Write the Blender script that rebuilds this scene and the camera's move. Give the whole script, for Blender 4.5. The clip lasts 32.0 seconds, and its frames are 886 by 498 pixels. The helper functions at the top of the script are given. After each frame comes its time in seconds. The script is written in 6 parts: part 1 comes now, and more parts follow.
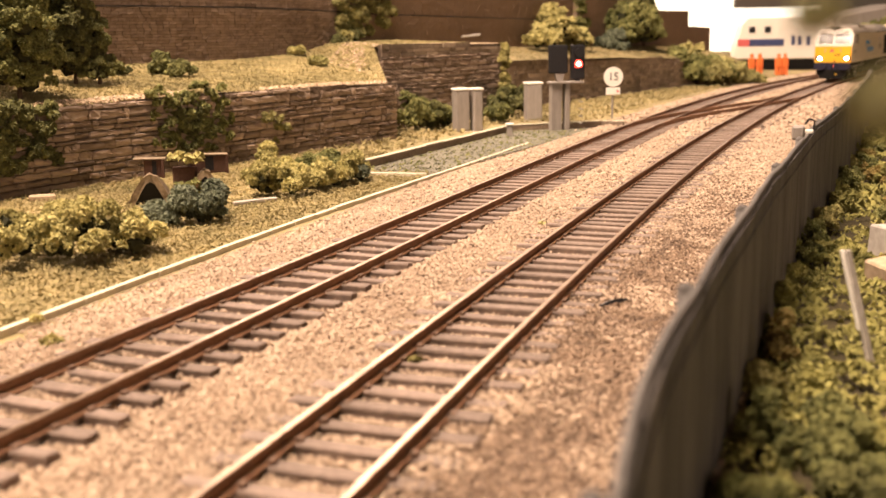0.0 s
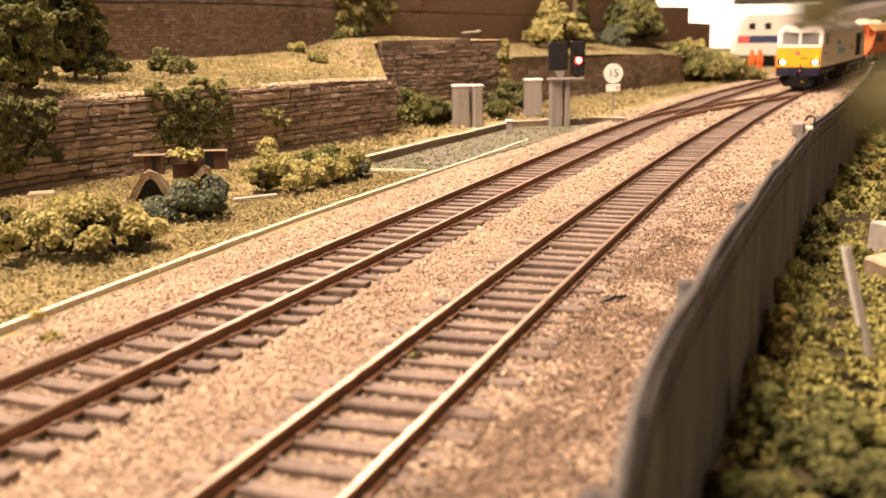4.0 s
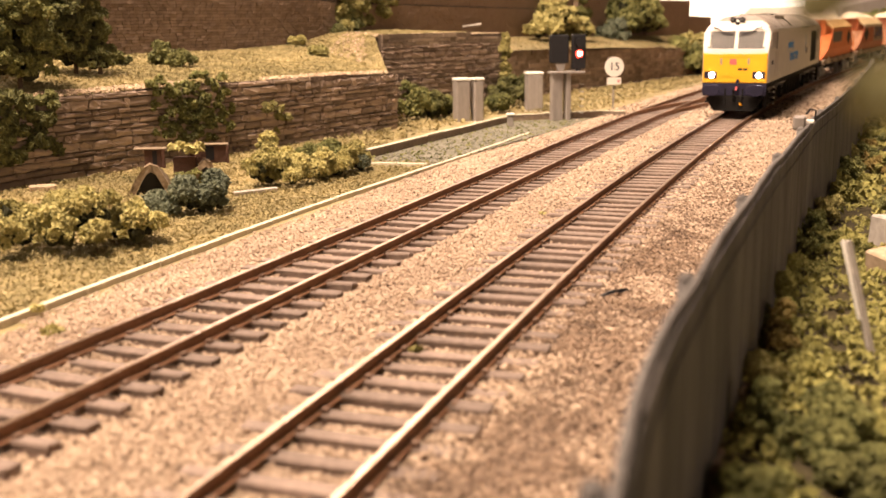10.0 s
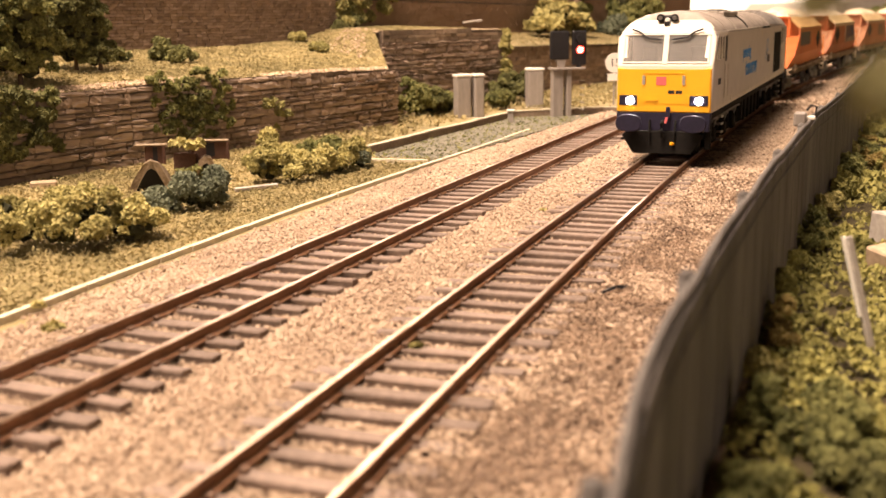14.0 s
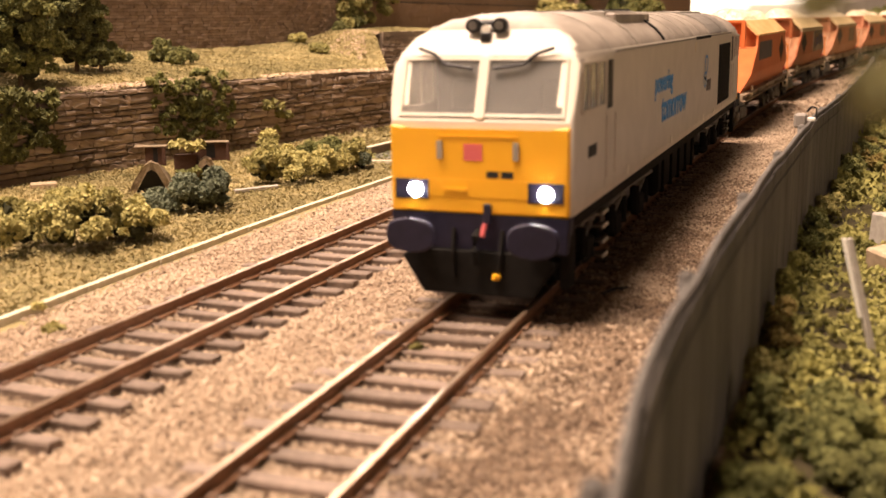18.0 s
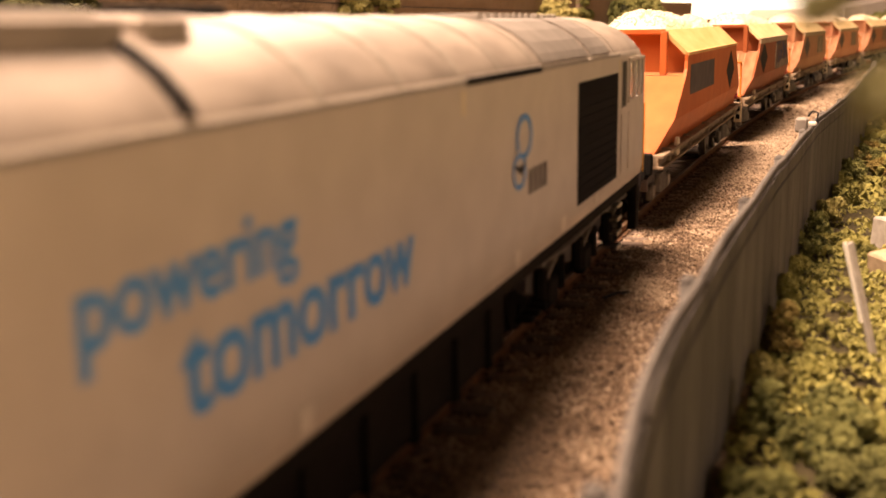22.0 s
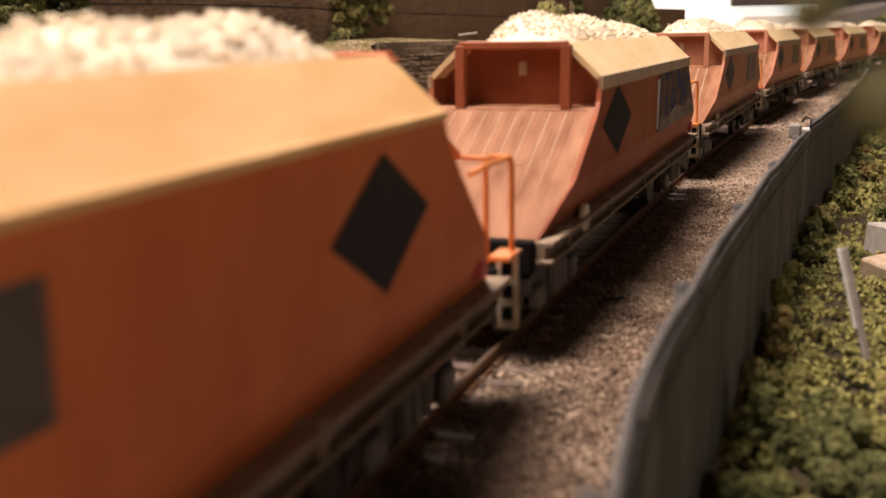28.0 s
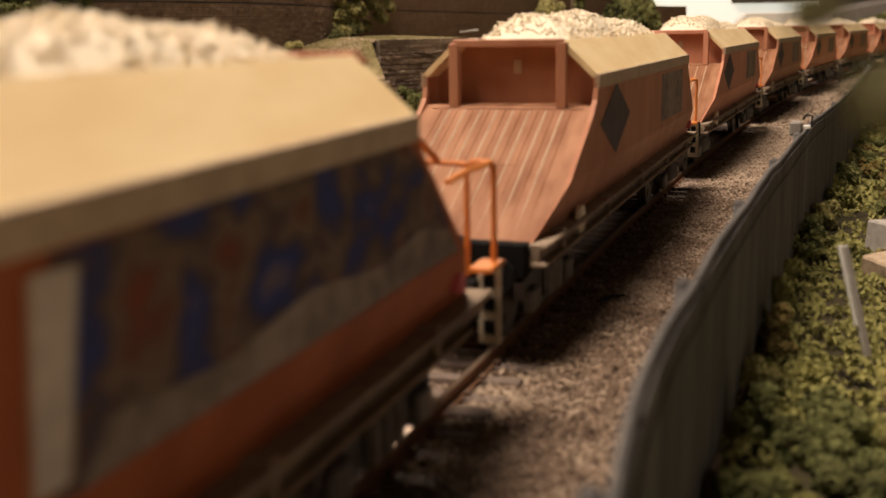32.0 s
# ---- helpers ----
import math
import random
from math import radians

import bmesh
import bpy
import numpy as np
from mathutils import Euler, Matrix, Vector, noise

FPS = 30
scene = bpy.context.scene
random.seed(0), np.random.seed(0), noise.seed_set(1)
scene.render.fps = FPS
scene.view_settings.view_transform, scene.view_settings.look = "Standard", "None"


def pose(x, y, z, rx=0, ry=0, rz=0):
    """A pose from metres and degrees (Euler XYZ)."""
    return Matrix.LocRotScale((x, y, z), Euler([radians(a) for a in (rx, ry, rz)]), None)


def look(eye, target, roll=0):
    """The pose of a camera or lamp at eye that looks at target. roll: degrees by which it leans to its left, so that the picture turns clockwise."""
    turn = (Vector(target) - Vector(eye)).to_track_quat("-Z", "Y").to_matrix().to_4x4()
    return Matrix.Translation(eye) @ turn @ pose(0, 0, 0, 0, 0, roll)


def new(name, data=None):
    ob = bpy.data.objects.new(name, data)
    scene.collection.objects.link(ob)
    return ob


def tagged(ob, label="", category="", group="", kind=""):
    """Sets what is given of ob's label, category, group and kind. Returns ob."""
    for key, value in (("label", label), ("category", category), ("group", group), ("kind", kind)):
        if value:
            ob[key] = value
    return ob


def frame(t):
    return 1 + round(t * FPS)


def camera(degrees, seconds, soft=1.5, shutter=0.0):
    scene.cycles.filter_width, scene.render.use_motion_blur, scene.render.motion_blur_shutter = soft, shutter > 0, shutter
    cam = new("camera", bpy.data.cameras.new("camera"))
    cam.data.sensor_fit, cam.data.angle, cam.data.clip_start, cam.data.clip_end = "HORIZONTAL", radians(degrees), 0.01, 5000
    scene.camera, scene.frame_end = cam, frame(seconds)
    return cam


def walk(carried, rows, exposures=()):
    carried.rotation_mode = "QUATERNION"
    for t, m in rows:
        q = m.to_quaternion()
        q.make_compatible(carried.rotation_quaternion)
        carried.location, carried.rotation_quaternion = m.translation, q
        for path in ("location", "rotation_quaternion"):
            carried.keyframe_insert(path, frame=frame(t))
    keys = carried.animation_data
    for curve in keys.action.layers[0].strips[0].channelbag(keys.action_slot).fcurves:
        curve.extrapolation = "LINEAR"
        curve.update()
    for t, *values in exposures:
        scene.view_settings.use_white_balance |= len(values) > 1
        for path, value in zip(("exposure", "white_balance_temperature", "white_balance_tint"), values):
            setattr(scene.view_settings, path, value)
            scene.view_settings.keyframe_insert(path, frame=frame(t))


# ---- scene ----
MM = 0.001  # the place is a 4 mm scale model railway; plans below are in millimetres


def P(x, y, z, rx=0, ry=0, rz=0):
    """A pose from millimetres and degrees."""
    return pose(x * MM, y * MM, z * MM, rx, ry, rz)


# ---- camera ----
cam = camera(44.9, 32.0, soft=1.6, shutter=0.5)
cam.data.dof.use_dof = True
cam.data.dof.focus_distance = 0.36
cam.data.dof.aperture_fstop = 34.0
EYE = (0.0, 0.0, 0.05146)
ROLL = -0.83
# seconds, degrees below level, degrees to the right
TILTS = [(0, 11.459, 0), (1, 11.444, 0), (2, 11.521, 0), (3, 11.599, 0), (3.5, 11.622, 0), (5.5, 11.669, 0),
         (6, 11.676, 0), (7, 11.753, -0.03), (8, 11.922, -0.045), (9, 11.999, -0.045), (10, 11.984, -0.045),
         (11, 12.014, -0.045), (12, 12.06, -0.045), (13, 12.137, -0.075), (14, 12.183, -0.075), (14.5, 12.198, -0.07),
         (16.5, 12.292, -0.09), (17, 12.246, -0.075), (18, 12.107, -0.085), (19, 12.091, -0.16), (20, 12.122, -0.155),
         (21, 11.991, -0.139), (22, 11.876, -0.146), (22.5, 11.799, -0.123), (23, 11.691, -0.068), (23.5, 11.507, 0.094),
         (24, 11.452, 0.132), (25, 11.46, 0.163), (25.5, 11.483, 0.163), (27.5, 11.552, 0.163), (28, 11.552, 0.163),
         (29, 11.614, 0.132), (30, 11.706, 0.116), (31, 11.691, 0.131), (32, 11.691, 0.116)]


def aim(down, right):
    d, r = radians(down), radians(right)
    way = (math.sin(r) * math.cos(d), math.cos(r) * math.cos(d), -math.sin(d))
    return look(EYE, [a + b for a, b in zip(EYE, way)], ROLL)


walk(cam, [(t, aim(d, r)) for t, d, r in TILTS],
     exposures=[(0, 0.0, 6500, 10), (17, 0.0, 6500, 10), (17.8, -0.08, 6500, 10), (19, -0.28, 7100, 12), (20.5, -0.44, 7500, 26), (22, 0.2, 7500, 17), (24, 0.12, 7900, 22), (25.2, -0.2, 7600, 26), (26.4, -0.45, 6200, 14),
                (28, -0.7, 5500, 8), (29, -0.72, 5500, 4), (30, -0.78, 5450, -4), (31, -0.76, 5450, -8), (32, -1.12, 5800, 2)])

# ---- room light ----
world = bpy.data.worlds.new("room")
scene.world = world
world.use_nodes = True
world.node_tree.nodes["Background"].inputs[0].default_value = (1.0, 0.72, 0.48, 1)
world.node_tree.nodes["Background"].inputs[1].default_value = 0.01


def area_lamp(name, at_mm, target_mm, size, size_y, watts, color):
    data = bpy.data.lights.new(name, "AREA")
    data.shape, data.size, data.size_y = "RECTANGLE", size, size_y
    data.energy, data.color = watts, color
    ob = new(name, data)
    ob.matrix_world = look([v * MM for v in at_mm], [v * MM for v in target_mm])
    return ob


WARM = (1.0, 0.745, 0.575)
area_lamp("ceiling_lamp", (-300, 140, 1200), (20, 400, 0), 0.45, 0.45, 56, WARM)
area_lamp("side_lamp", (-1000, 100, 900), (0, 450, 0), 0.35, 0.35, 12, WARM)
area_lamp("lamp_behind_camera", (1000, -750, 250), (60, 300, 20), 0.6, 0.4, 4.6, WARM)
area_lamp("far_ceiling_lamp", (-60, 1800, 1000), (380, 1250, 0), 0.4, 0.4, 30, WARM)
area_lamp("hall_lamp", (-560, 2750, 900), (-30, 250, 0), 0.35, 0.3, 8, WARM)

# ---- materials ----
def material(name, base, rough=0.7, metal=0.0, vary=0.25, scale=900.0, bump=0.15, fine=4000.0, island=0.0, obj=0.0, second=None, spec=0.3, stretch=None):
    """Base colour varied at two scales, by object and by loose piece, with a fine relief."""
    m = bpy.data.materials.new(name)
    m.use_nodes = True
    nt = m.node_tree
    n, l = nt.nodes, nt.links
    b = n["Principled BSDF"]
    b.inputs["Roughness"].default_value = rough
    b.inputs["Metallic"].default_value = metal
    b.inputs["Specular IOR Level"].default_value = spec
    tc = n.new("ShaderNodeTexCoord")
    where = tc.outputs["Object"]
    if stretch:
        mp = n.new("ShaderNodeMapping")
        mp.inputs["Scale"].default_value = stretch
        l.new(where, mp.inputs["Vector"])
        where = mp.outputs["Vector"]
    big = n.new("ShaderNodeTexNoise")
    big.inputs["Scale"].default_value = scale / 8
    big.inputs["Detail"].default_value = 6
    l.new(where, big.inputs["Vector"])
    small = n.new("ShaderNodeTexNoise")
    small.inputs["Scale"].default_value = scale
    small.inputs["Detail"].default_value = 4
    l.new(where, small.inputs["Vector"])
    add = n.new("ShaderNodeMath")
    add.operation = "ADD"
    l.new(big.outputs["Fac"], add.inputs[0])
    l.new(small.outputs["Fac"], add.inputs[1])
    total = add.outputs[0]
    for amount, kind, socket in ((island, "ShaderNodeNewGeometry", "Random Per Island"), (obj, "ShaderNodeObjectInfo", "Random")):
        if amount:
            g = n.new(kind)
            k = n.new("ShaderNodeMath")
            k.operation = "MULTIPLY_ADD"
            l.new(g.outputs[socket], k.inputs[0])
            k.inputs[1].default_value = amount
            s = n.new("ShaderNodeMath")
            s.operation = "SUBTRACT"
            l.new(total, s.inputs[0])
            s.inputs[1].default_value = amount / 2
            l.new(s.outputs[0], k.inputs[2])
            total = k.outputs[0]
    ramp = n.new("ShaderNodeMapRange")
    ramp.inputs["From Min"].default_value = 0.55
    ramp.inputs["From Max"].default_value = 1.45
    l.new(total, ramp.inputs["Value"])
    mix = n.new("ShaderNodeMix")
    mix.data_type = "RGBA"
    dark = [c * (1 - vary) for c in base]
    light = second or [min(0.95, c * (1 + vary)) for c in base]
    mix.inputs["A"].default_value = (*dark, 1)
    mix.inputs["B"].default_value = (*light, 1)
    l.new(ramp.outputs["Result"], mix.inputs["Factor"])
    l.new(mix.outputs["Result"], b.inputs["Base Color"])
    if bump:
        fn = n.new("ShaderNodeTexNoise")
        fn.inputs["Scale"].default_value = fine
        fn.inputs["Detail"].default_value = 3
        l.new(tc.outputs["Object"], fn.inputs["Vector"])
        bp = n.new("ShaderNodeBump")
        bp.inputs["Strength"].default_value = bump
        bp.inputs["Distance"].default_value = 0.0004
        l.new(fn.outputs["Fac"], bp.inputs["Height"])
        l.new(bp.outputs["Normal"], b.inputs["Normal"])
    return m


def glass(name, tint=(0.5, 0.5, 0.5), rough=0.05):
    m = bpy.data.materials.new(name)
    m.use_nodes = True
    b = m.node_tree.nodes["Principled BSDF"]
    b.inputs["Base Color"].default_value = (*tint, 1)
    b.inputs["Roughness"].default_value = rough
    b.inputs["Transmission Weight"].default_value = 0.9
    b.inputs["IOR"].default_value = 1.3
    return m


def glow(name, color, strength):
    m = bpy.data.materials.new(name)
    m.use_nodes = True
    b = m.node_tree.nodes["Principled BSDF"]
    b.inputs["Base Color"].default_value = (*color, 1)
    b.inputs["Emission Color"].default_value = (*color, 1)
    b.inputs["Emission Strength"].default_value = strength
    return m


M_BALLAST = material("ballast", (0.45, 0.338, 0.24), 0.9, vary=0.28, scale=400, island=0.4, second=(0.58, 0.455, 0.335))
M_BALLAST_BROWN = material("dark_brown_ballast", (0.15, 0.10, 0.068), 0.9, vary=0.4, scale=400, island=0.7, second=(0.33, 0.235, 0.16))
M_BED = material("ballast_bed", (0.34, 0.245, 0.17), 0.95, vary=0.4, scale=1400, bump=0.6, fine=1500)
M_GROUND = material("scrub_ground", (0.22, 0.185, 0.075), 0.95, vary=0.5, scale=170, bump=0.7, fine=1800, second=(0.43, 0.34, 0.165))
M_DRYGRASS = material("dry_grass", (0.22, 0.19, 0.07), 0.9, vary=0.5, scale=170, island=0.15, second=(0.47, 0.385, 0.185))
M_FLOCK_Y = material("flock_yellow", (0.22, 0.19, 0.035), 0.9, vary=0.6, scale=260, island=0.4, second=(0.56, 0.50, 0.20))
M_FLOCK_G = material("flock_green", (0.10, 0.115, 0.03), 0.9, vary=0.6, scale=300, island=0.45, second=(0.27, 0.265, 0.09))
M_FLOCK_B = material("flock_bluegreen", (0.08, 0.095, 0.06), 0.9, vary=0.5, scale=300, island=0.45, second=(0.19, 0.21, 0.135))
M_FLOCK_D = material("flock_dark", (0.05, 0.058, 0.02), 0.9, vary=0.6, scale=300, island=0.3, second=(0.20, 0.195, 0.065))
M_FLOCK_R = material("flock_right", (0.13, 0.135, 0.028), 0.9, vary=0.6, scale=160, island=0.25, second=(0.42, 0.385, 0.12))
M_FLOCK_T = material("flock_tree", (0.13, 0.13, 0.04), 0.9, vary=0.6, scale=250, island=0.25, second=(0.38, 0.345, 0.13))
M_FLOCK_O = material("flock_ochre", (0.17, 0.125, 0.035), 0.9, vary=0.5, scale=120, island=0.45, second=(0.36, 0.27, 0.085))
M_NEARLEAF = material("shaded_olive_leaf", (0.13, 0.12, 0.05), 0.9, vary=0.4, scale=300, island=0.5)
M_SOIL = material("dark_soil", (0.05, 0.04, 0.018), 1.0, vary=0.5, scale=500, bump=0.6, fine=1500)
M_EARTH = material("pale_earth", (0.46, 0.33, 0.21), 0.95, vary=0.35, scale=500, island=0.7, second=(0.62, 0.48, 0.33))
# near-black, so that the gaps between leaf clumps carry painted shade
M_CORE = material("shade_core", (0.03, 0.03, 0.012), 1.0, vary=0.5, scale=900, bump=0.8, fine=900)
M_TWIG = material("twig", (0.12, 0.08, 0.05), 0.9, scale=1500)
M_STONE = material("wall_stone", (0.185, 0.132, 0.096), 0.9, vary=0.4, scale=900, bump=1.0, fine=1100, obj=0.75, second=(0.37, 0.28, 0.21))
M_STONE_J = material("wall_stone_joined", (0.21, 0.155, 0.11), 0.9, vary=0.3, scale=450, bump=1.0, fine=1100, island=0.8, second=(0.35, 0.27, 0.195))
M_MORTAR = material("wall_joint", (0.10, 0.072, 0.05), 0.95, vary=0.4, scale=900, bump=0.8, fine=1200)
M_BRICK = material("brick", (0.20, 0.137, 0.093), 0.9, vary=0.25, scale=350, bump=0.4, fine=1800, obj=0.5, island=0.5, second=(0.275, 0.195, 0.137))
M_PLAINWALL = material("rendered_wall", (0.21, 0.14, 0.09), 0.9, vary=0.12, scale=250, bump=0.3, fine=1200)
M_RAIL = material("rusty_rail", (0.23, 0.12, 0.065), 0.75, vary=0.3, scale=1500, bump=0.2)
M_RAILTOP = material("rail_head", (0.20, 0.12, 0.075), 0.36, metal=0.75, vary=0.35, scale=160, bump=0.03, second=(0.50, 0.37, 0.26))
M_SLEEPER = material("sleeper", (0.19, 0.142, 0.113), 0.85, vary=0.3, scale=900, bump=0.4, obj=0.5)
M_CHAIR = material("rail_chair", (0.17, 0.105, 0.07), 0.85, vary=0.3, scale=1500)
M_CONCRETE = material("pale_concrete", (0.55, 0.50, 0.38), 0.85, vary=0.2, scale=500, bump=0.3)
M_YARD = material("grey_yard", (0.15, 0.14, 0.10), 0.9, vary=0.35, scale=700, bump=0.4, fine=1500)
M_CABINET = material("grey_cabinet", (0.27, 0.24, 0.21), 0.6, vary=0.22, scale=700, bump=0.05, stretch=(1.0, 1.0, 0.25))
M_WHITE = material("white_paint", (0.78, 0.75, 0.68), 0.5, vary=0.06, scale=400, bump=0.05)
M_BLACK = material("black_plastic", (0.012, 0.011, 0.012), 0.5, vary=0.3, scale=700, bump=0.1)
M_INK = material("dark_lettering", (0.02, 0.02, 0.02), 0.6, vary=0.2, scale=500, bump=0)
M_FENCE = material("fence_panel", (0.085, 0.078, 0.073), 0.85, vary=0.5, scale=420, bump=0.5, fine=900, obj=0.25, second=(0.15, 0.135, 0.122), stretch=(1.0, 1.0, 0.22))
M_WOOD = material("weathered_wood", (0.42, 0.38, 0.33), 0.85, vary=0.3, scale=500, bump=0.4)
M_BRICKRED = material("small_brick_red", (0.095, 0.048, 0.032), 0.9, vary=0.35, scale=900, bump=0.5)
M_TILE = material("ridge_tile", (0.20, 0.145, 0.09), 0.9, vary=0.5, scale=700, bump=0.8, fine=1500, second=(0.36, 0.27, 0.17))
M_RED = glow("red_aspect", (1.0, 0.05, 0.03), 9)
M_REDCORE = glow("red_aspect_core", (1.0, 0.75, 0.55), 14)
M_LOCO = material("loco_silver_paint", (0.54, 0.475, 0.405), 0.42, vary=0.12, scale=160, bump=0.02, spec=0.5, second=(0.61, 0.54, 0.46))
M_LOCO_ROOF = material("weathered_roof_grey", (0.27, 0.228, 0.19), 0.55, vary=0.35, scale=260, bump=0.08, spec=0.35, second=(0.41, 0.35, 0.295), stretch=(0.5, 1.0, 1.0))
M_LOCO_W = material("loco_cab_white", (0.70, 0.64, 0.55), 0.45, vary=0.07, scale=160, bump=0.02, spec=0.5)
M_YELLOW = material("warning_yellow", (0.80, 0.40, 0.015), 0.45, vary=0.05, scale=150, bump=0.02, spec=0.5)
M_NAVY = material("navy_underframe", (0.013, 0.011, 0.028), 0.6, vary=0.4, scale=500, bump=0.1, spec=0.3)
M_UNDER = material("black_underframe", (0.010, 0.009, 0.008), 0.8, vary=0.5, scale=500, bump=0.1, spec=0.12)
M_GRILLE = material("black_grille", (0.010, 0.009, 0.009), 0.8, vary=0.3, scale=500, bump=0.1, spec=0.1)
M_ROOFLINE = material("roof_seam", (0.30, 0.27, 0.23), 0.6, vary=0.2, scale=500)
M_ROOFPANEL = material("radiator_panel_grey", (0.19, 0.17, 0.15), 0.6, vary=0.35, scale=300, bump=0.1, spec=0.3)
M_LOGOBLUE = material("blue_lettering", (0.055, 0.27, 0.62), 0.5, vary=0.05, scale=300, bump=0)
M_LOGORED = material("red_badge", (0.60, 0.13, 0.13), 0.5, vary=0.05, scale=300, bump=0)
M_GLASS = glass("cab_glass", (0.78, 0.76, 0.72), 0.12)
M_SEAT = material("cab_interior", (0.12, 0.105, 0.09), 0.8, vary=0.4, scale=200)
M_LAMP = glow("headlight", (1.0, 0.93, 0.85), 350)
M_BOGIE = material("grey_bogie", (0.095, 0.09, 0.095), 0.55, metal=0.2, vary=0.5, scale=300, spec=0.5)
M_STEEL = material("dull_steel", (0.17, 0.16, 0.15), 0.5, metal=0.5, vary=0.4, scale=600)
M_LOAD = material("aggregate_load", (0.80, 0.69, 0.50), 0.95, vary=0.12, scale=400, island=0.5, second=(0.90, 0.80, 0.62), bump=0)
M_DECAL = material("dark_panel", (0.03, 0.027, 0.027), 0.75, vary=0.4, scale=200, bump=0.05, spec=0.15)
M_DECALG = material("grey_panel", (0.11, 0.092, 0.085), 0.7, vary=0.35, scale=200, bump=0.05, spec=0.2)
M_GRIME = material("grimy_frame", (0.30, 0.225, 0.155), 0.8, vary=0.45, scale=350, bump=0.2)
M_CREAM = material("cream_step", (0.72, 0.62, 0.44), 0.7, vary=0.2, scale=400)
M_HANDRAIL = material("orange_handrail", (0.62, 0.20, 0.03), 0.55, vary=0.15, scale=400)
M_GRAF = material("spray_ground", (0.17, 0.12, 0.09), 0.8, vary=0.45, scale=350, second=(0.42, 0.33, 0.25))
def sprayed(name):
    """Overlapping patches of spray paint."""
    m = material(name, (0.3, 0.2, 0.15), 0.75, scale=300)
    nt = m.node_tree
    n, l = nt.nodes, nt.links
    tc = n.new("ShaderNodeTexCoord")
    mp = n.new("ShaderNodeMapping")
    mp.inputs["Scale"].default_value = (1.0, 1.0, 1.1)
    l.new(tc.outputs["Object"], mp.inputs["Vector"])
    a = n.new("ShaderNodeTexNoise")
    a.inputs["Scale"].default_value = 120
    a.inputs["Detail"].default_value = 7
    a.inputs["Distortion"].default_value = 0.35
    l.new(mp.outputs["Vector"], a.inputs["Vector"])
    r = n.new("ShaderNodeValToRGB")
    r.color_ramp.interpolation = "LINEAR"
    stops = [(0.30, (0.22, 0.05, 0.025)), (0.38, (0.14, 0.055, 0.035)), (0.44, (0.17, 0.115, 0.08)), (0.50, (0.085, 0.055, 0.045)), (0.55, (0.045, 0.045, 0.11)), (0.63, (0.035, 0.05, 0.17)), (0.72, (0.20, 0.14, 0.10))]
    e = r.color_ramp.elements
    e[0].position, e[0].color = stops[0][0], (*stops[0][1], 1)
    e[1].position, e[1].color = stops[-1][0], (*stops[-1][1], 1)
    for pos, c in stops[1:-1]:
        q = e.new(pos)
        q.color = (*c, 1)
    l.new(a.outputs["Fac"], r.inputs["Fac"])
    l.new(r.outputs["Color"], n["Principled BSDF"].inputs["Base Color"])
    return m


M_SPRAY = sprayed("spray_patchwork")
M_GRAFW = material("spray_white", (0.55, 0.47, 0.38), 0.7, vary=0.3, scale=500)
M_BRIGHT = glow("bright_daylit_panel", (1.0, 0.90, 0.74), 1.5)
M_ROOM = material("room_wall", (0.16, 0.14, 0.115), 0.9, vary=0.06, scale=10, bump=0)
M_ROOMDARK = material("room_dark", (0.12, 0.10, 0.085), 0.9, vary=0.2, scale=10, bump=0)
M_BLUE = material("blue_band", (0.05, 0.065, 0.16), 0.5, vary=0.1, scale=200, bump=0)
M_ORANGEV = material("orange_vest", (0.75, 0.19, 0.05), 0.8, vary=0.2, scale=400)

HOPPER_PAINT = [material(nm, c, 0.6, vary=v, scale=130, bump=0.06, second=s2, spec=0.35, stretch=(1.0, 1.0, 0.35)) for nm, c, s2, v in (
    ("hopper_orange_clean", (0.53, 0.115, 0.024), (0.62, 0.175, 0.05), 0.18),
    ("hopper_orange_worn", (0.30, 0.062, 0.012), (0.42, 0.12, 0.04), 0.4),
    ("hopper_orange_dusty", (0.42, 0.145, 0.06), (0.55, 0.27, 0.15), 0.3),
    ("hopper_orange_faded", (0.56, 0.20, 0.10), (0.68, 0.33, 0.20), 0.2))]
# top sheets: pale dust, lightened further to paint in overhead glare
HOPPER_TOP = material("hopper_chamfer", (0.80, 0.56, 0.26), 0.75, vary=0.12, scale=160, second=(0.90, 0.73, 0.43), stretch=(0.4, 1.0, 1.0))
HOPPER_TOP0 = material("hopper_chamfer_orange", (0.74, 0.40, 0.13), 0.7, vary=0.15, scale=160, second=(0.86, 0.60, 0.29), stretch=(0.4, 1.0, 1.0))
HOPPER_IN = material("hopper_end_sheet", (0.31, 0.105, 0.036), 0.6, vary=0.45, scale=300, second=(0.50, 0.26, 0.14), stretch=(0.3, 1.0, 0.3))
HOPPER_EDGE = material("dusty_edge", (0.48, 0.36, 0.24), 0.8, vary=0.25, scale=300)

# ---- mesh helpers, all in millimetres ----
rng = np.random.default_rng(7)


def link(name, verts, faces, mat, parent=None, label="", smooth=False, kind=""):
    me = bpy.data.meshes.new(name)
    me.from_pydata([tuple(float(c) * MM for c in v) for v in verts] if len(verts) < 4000 else (np.asarray(verts) * MM).tolist(), [], faces if isinstance(faces, list) else faces.tolist())
    me.materials.append(mat)
    if smooth:
        me.polygons.foreach_set("use_smooth", [True] * len(me.polygons))
    ob = new(name, me)
    if parent:
        ob.parent = parent
    return tagged(ob, label, kind=kind)


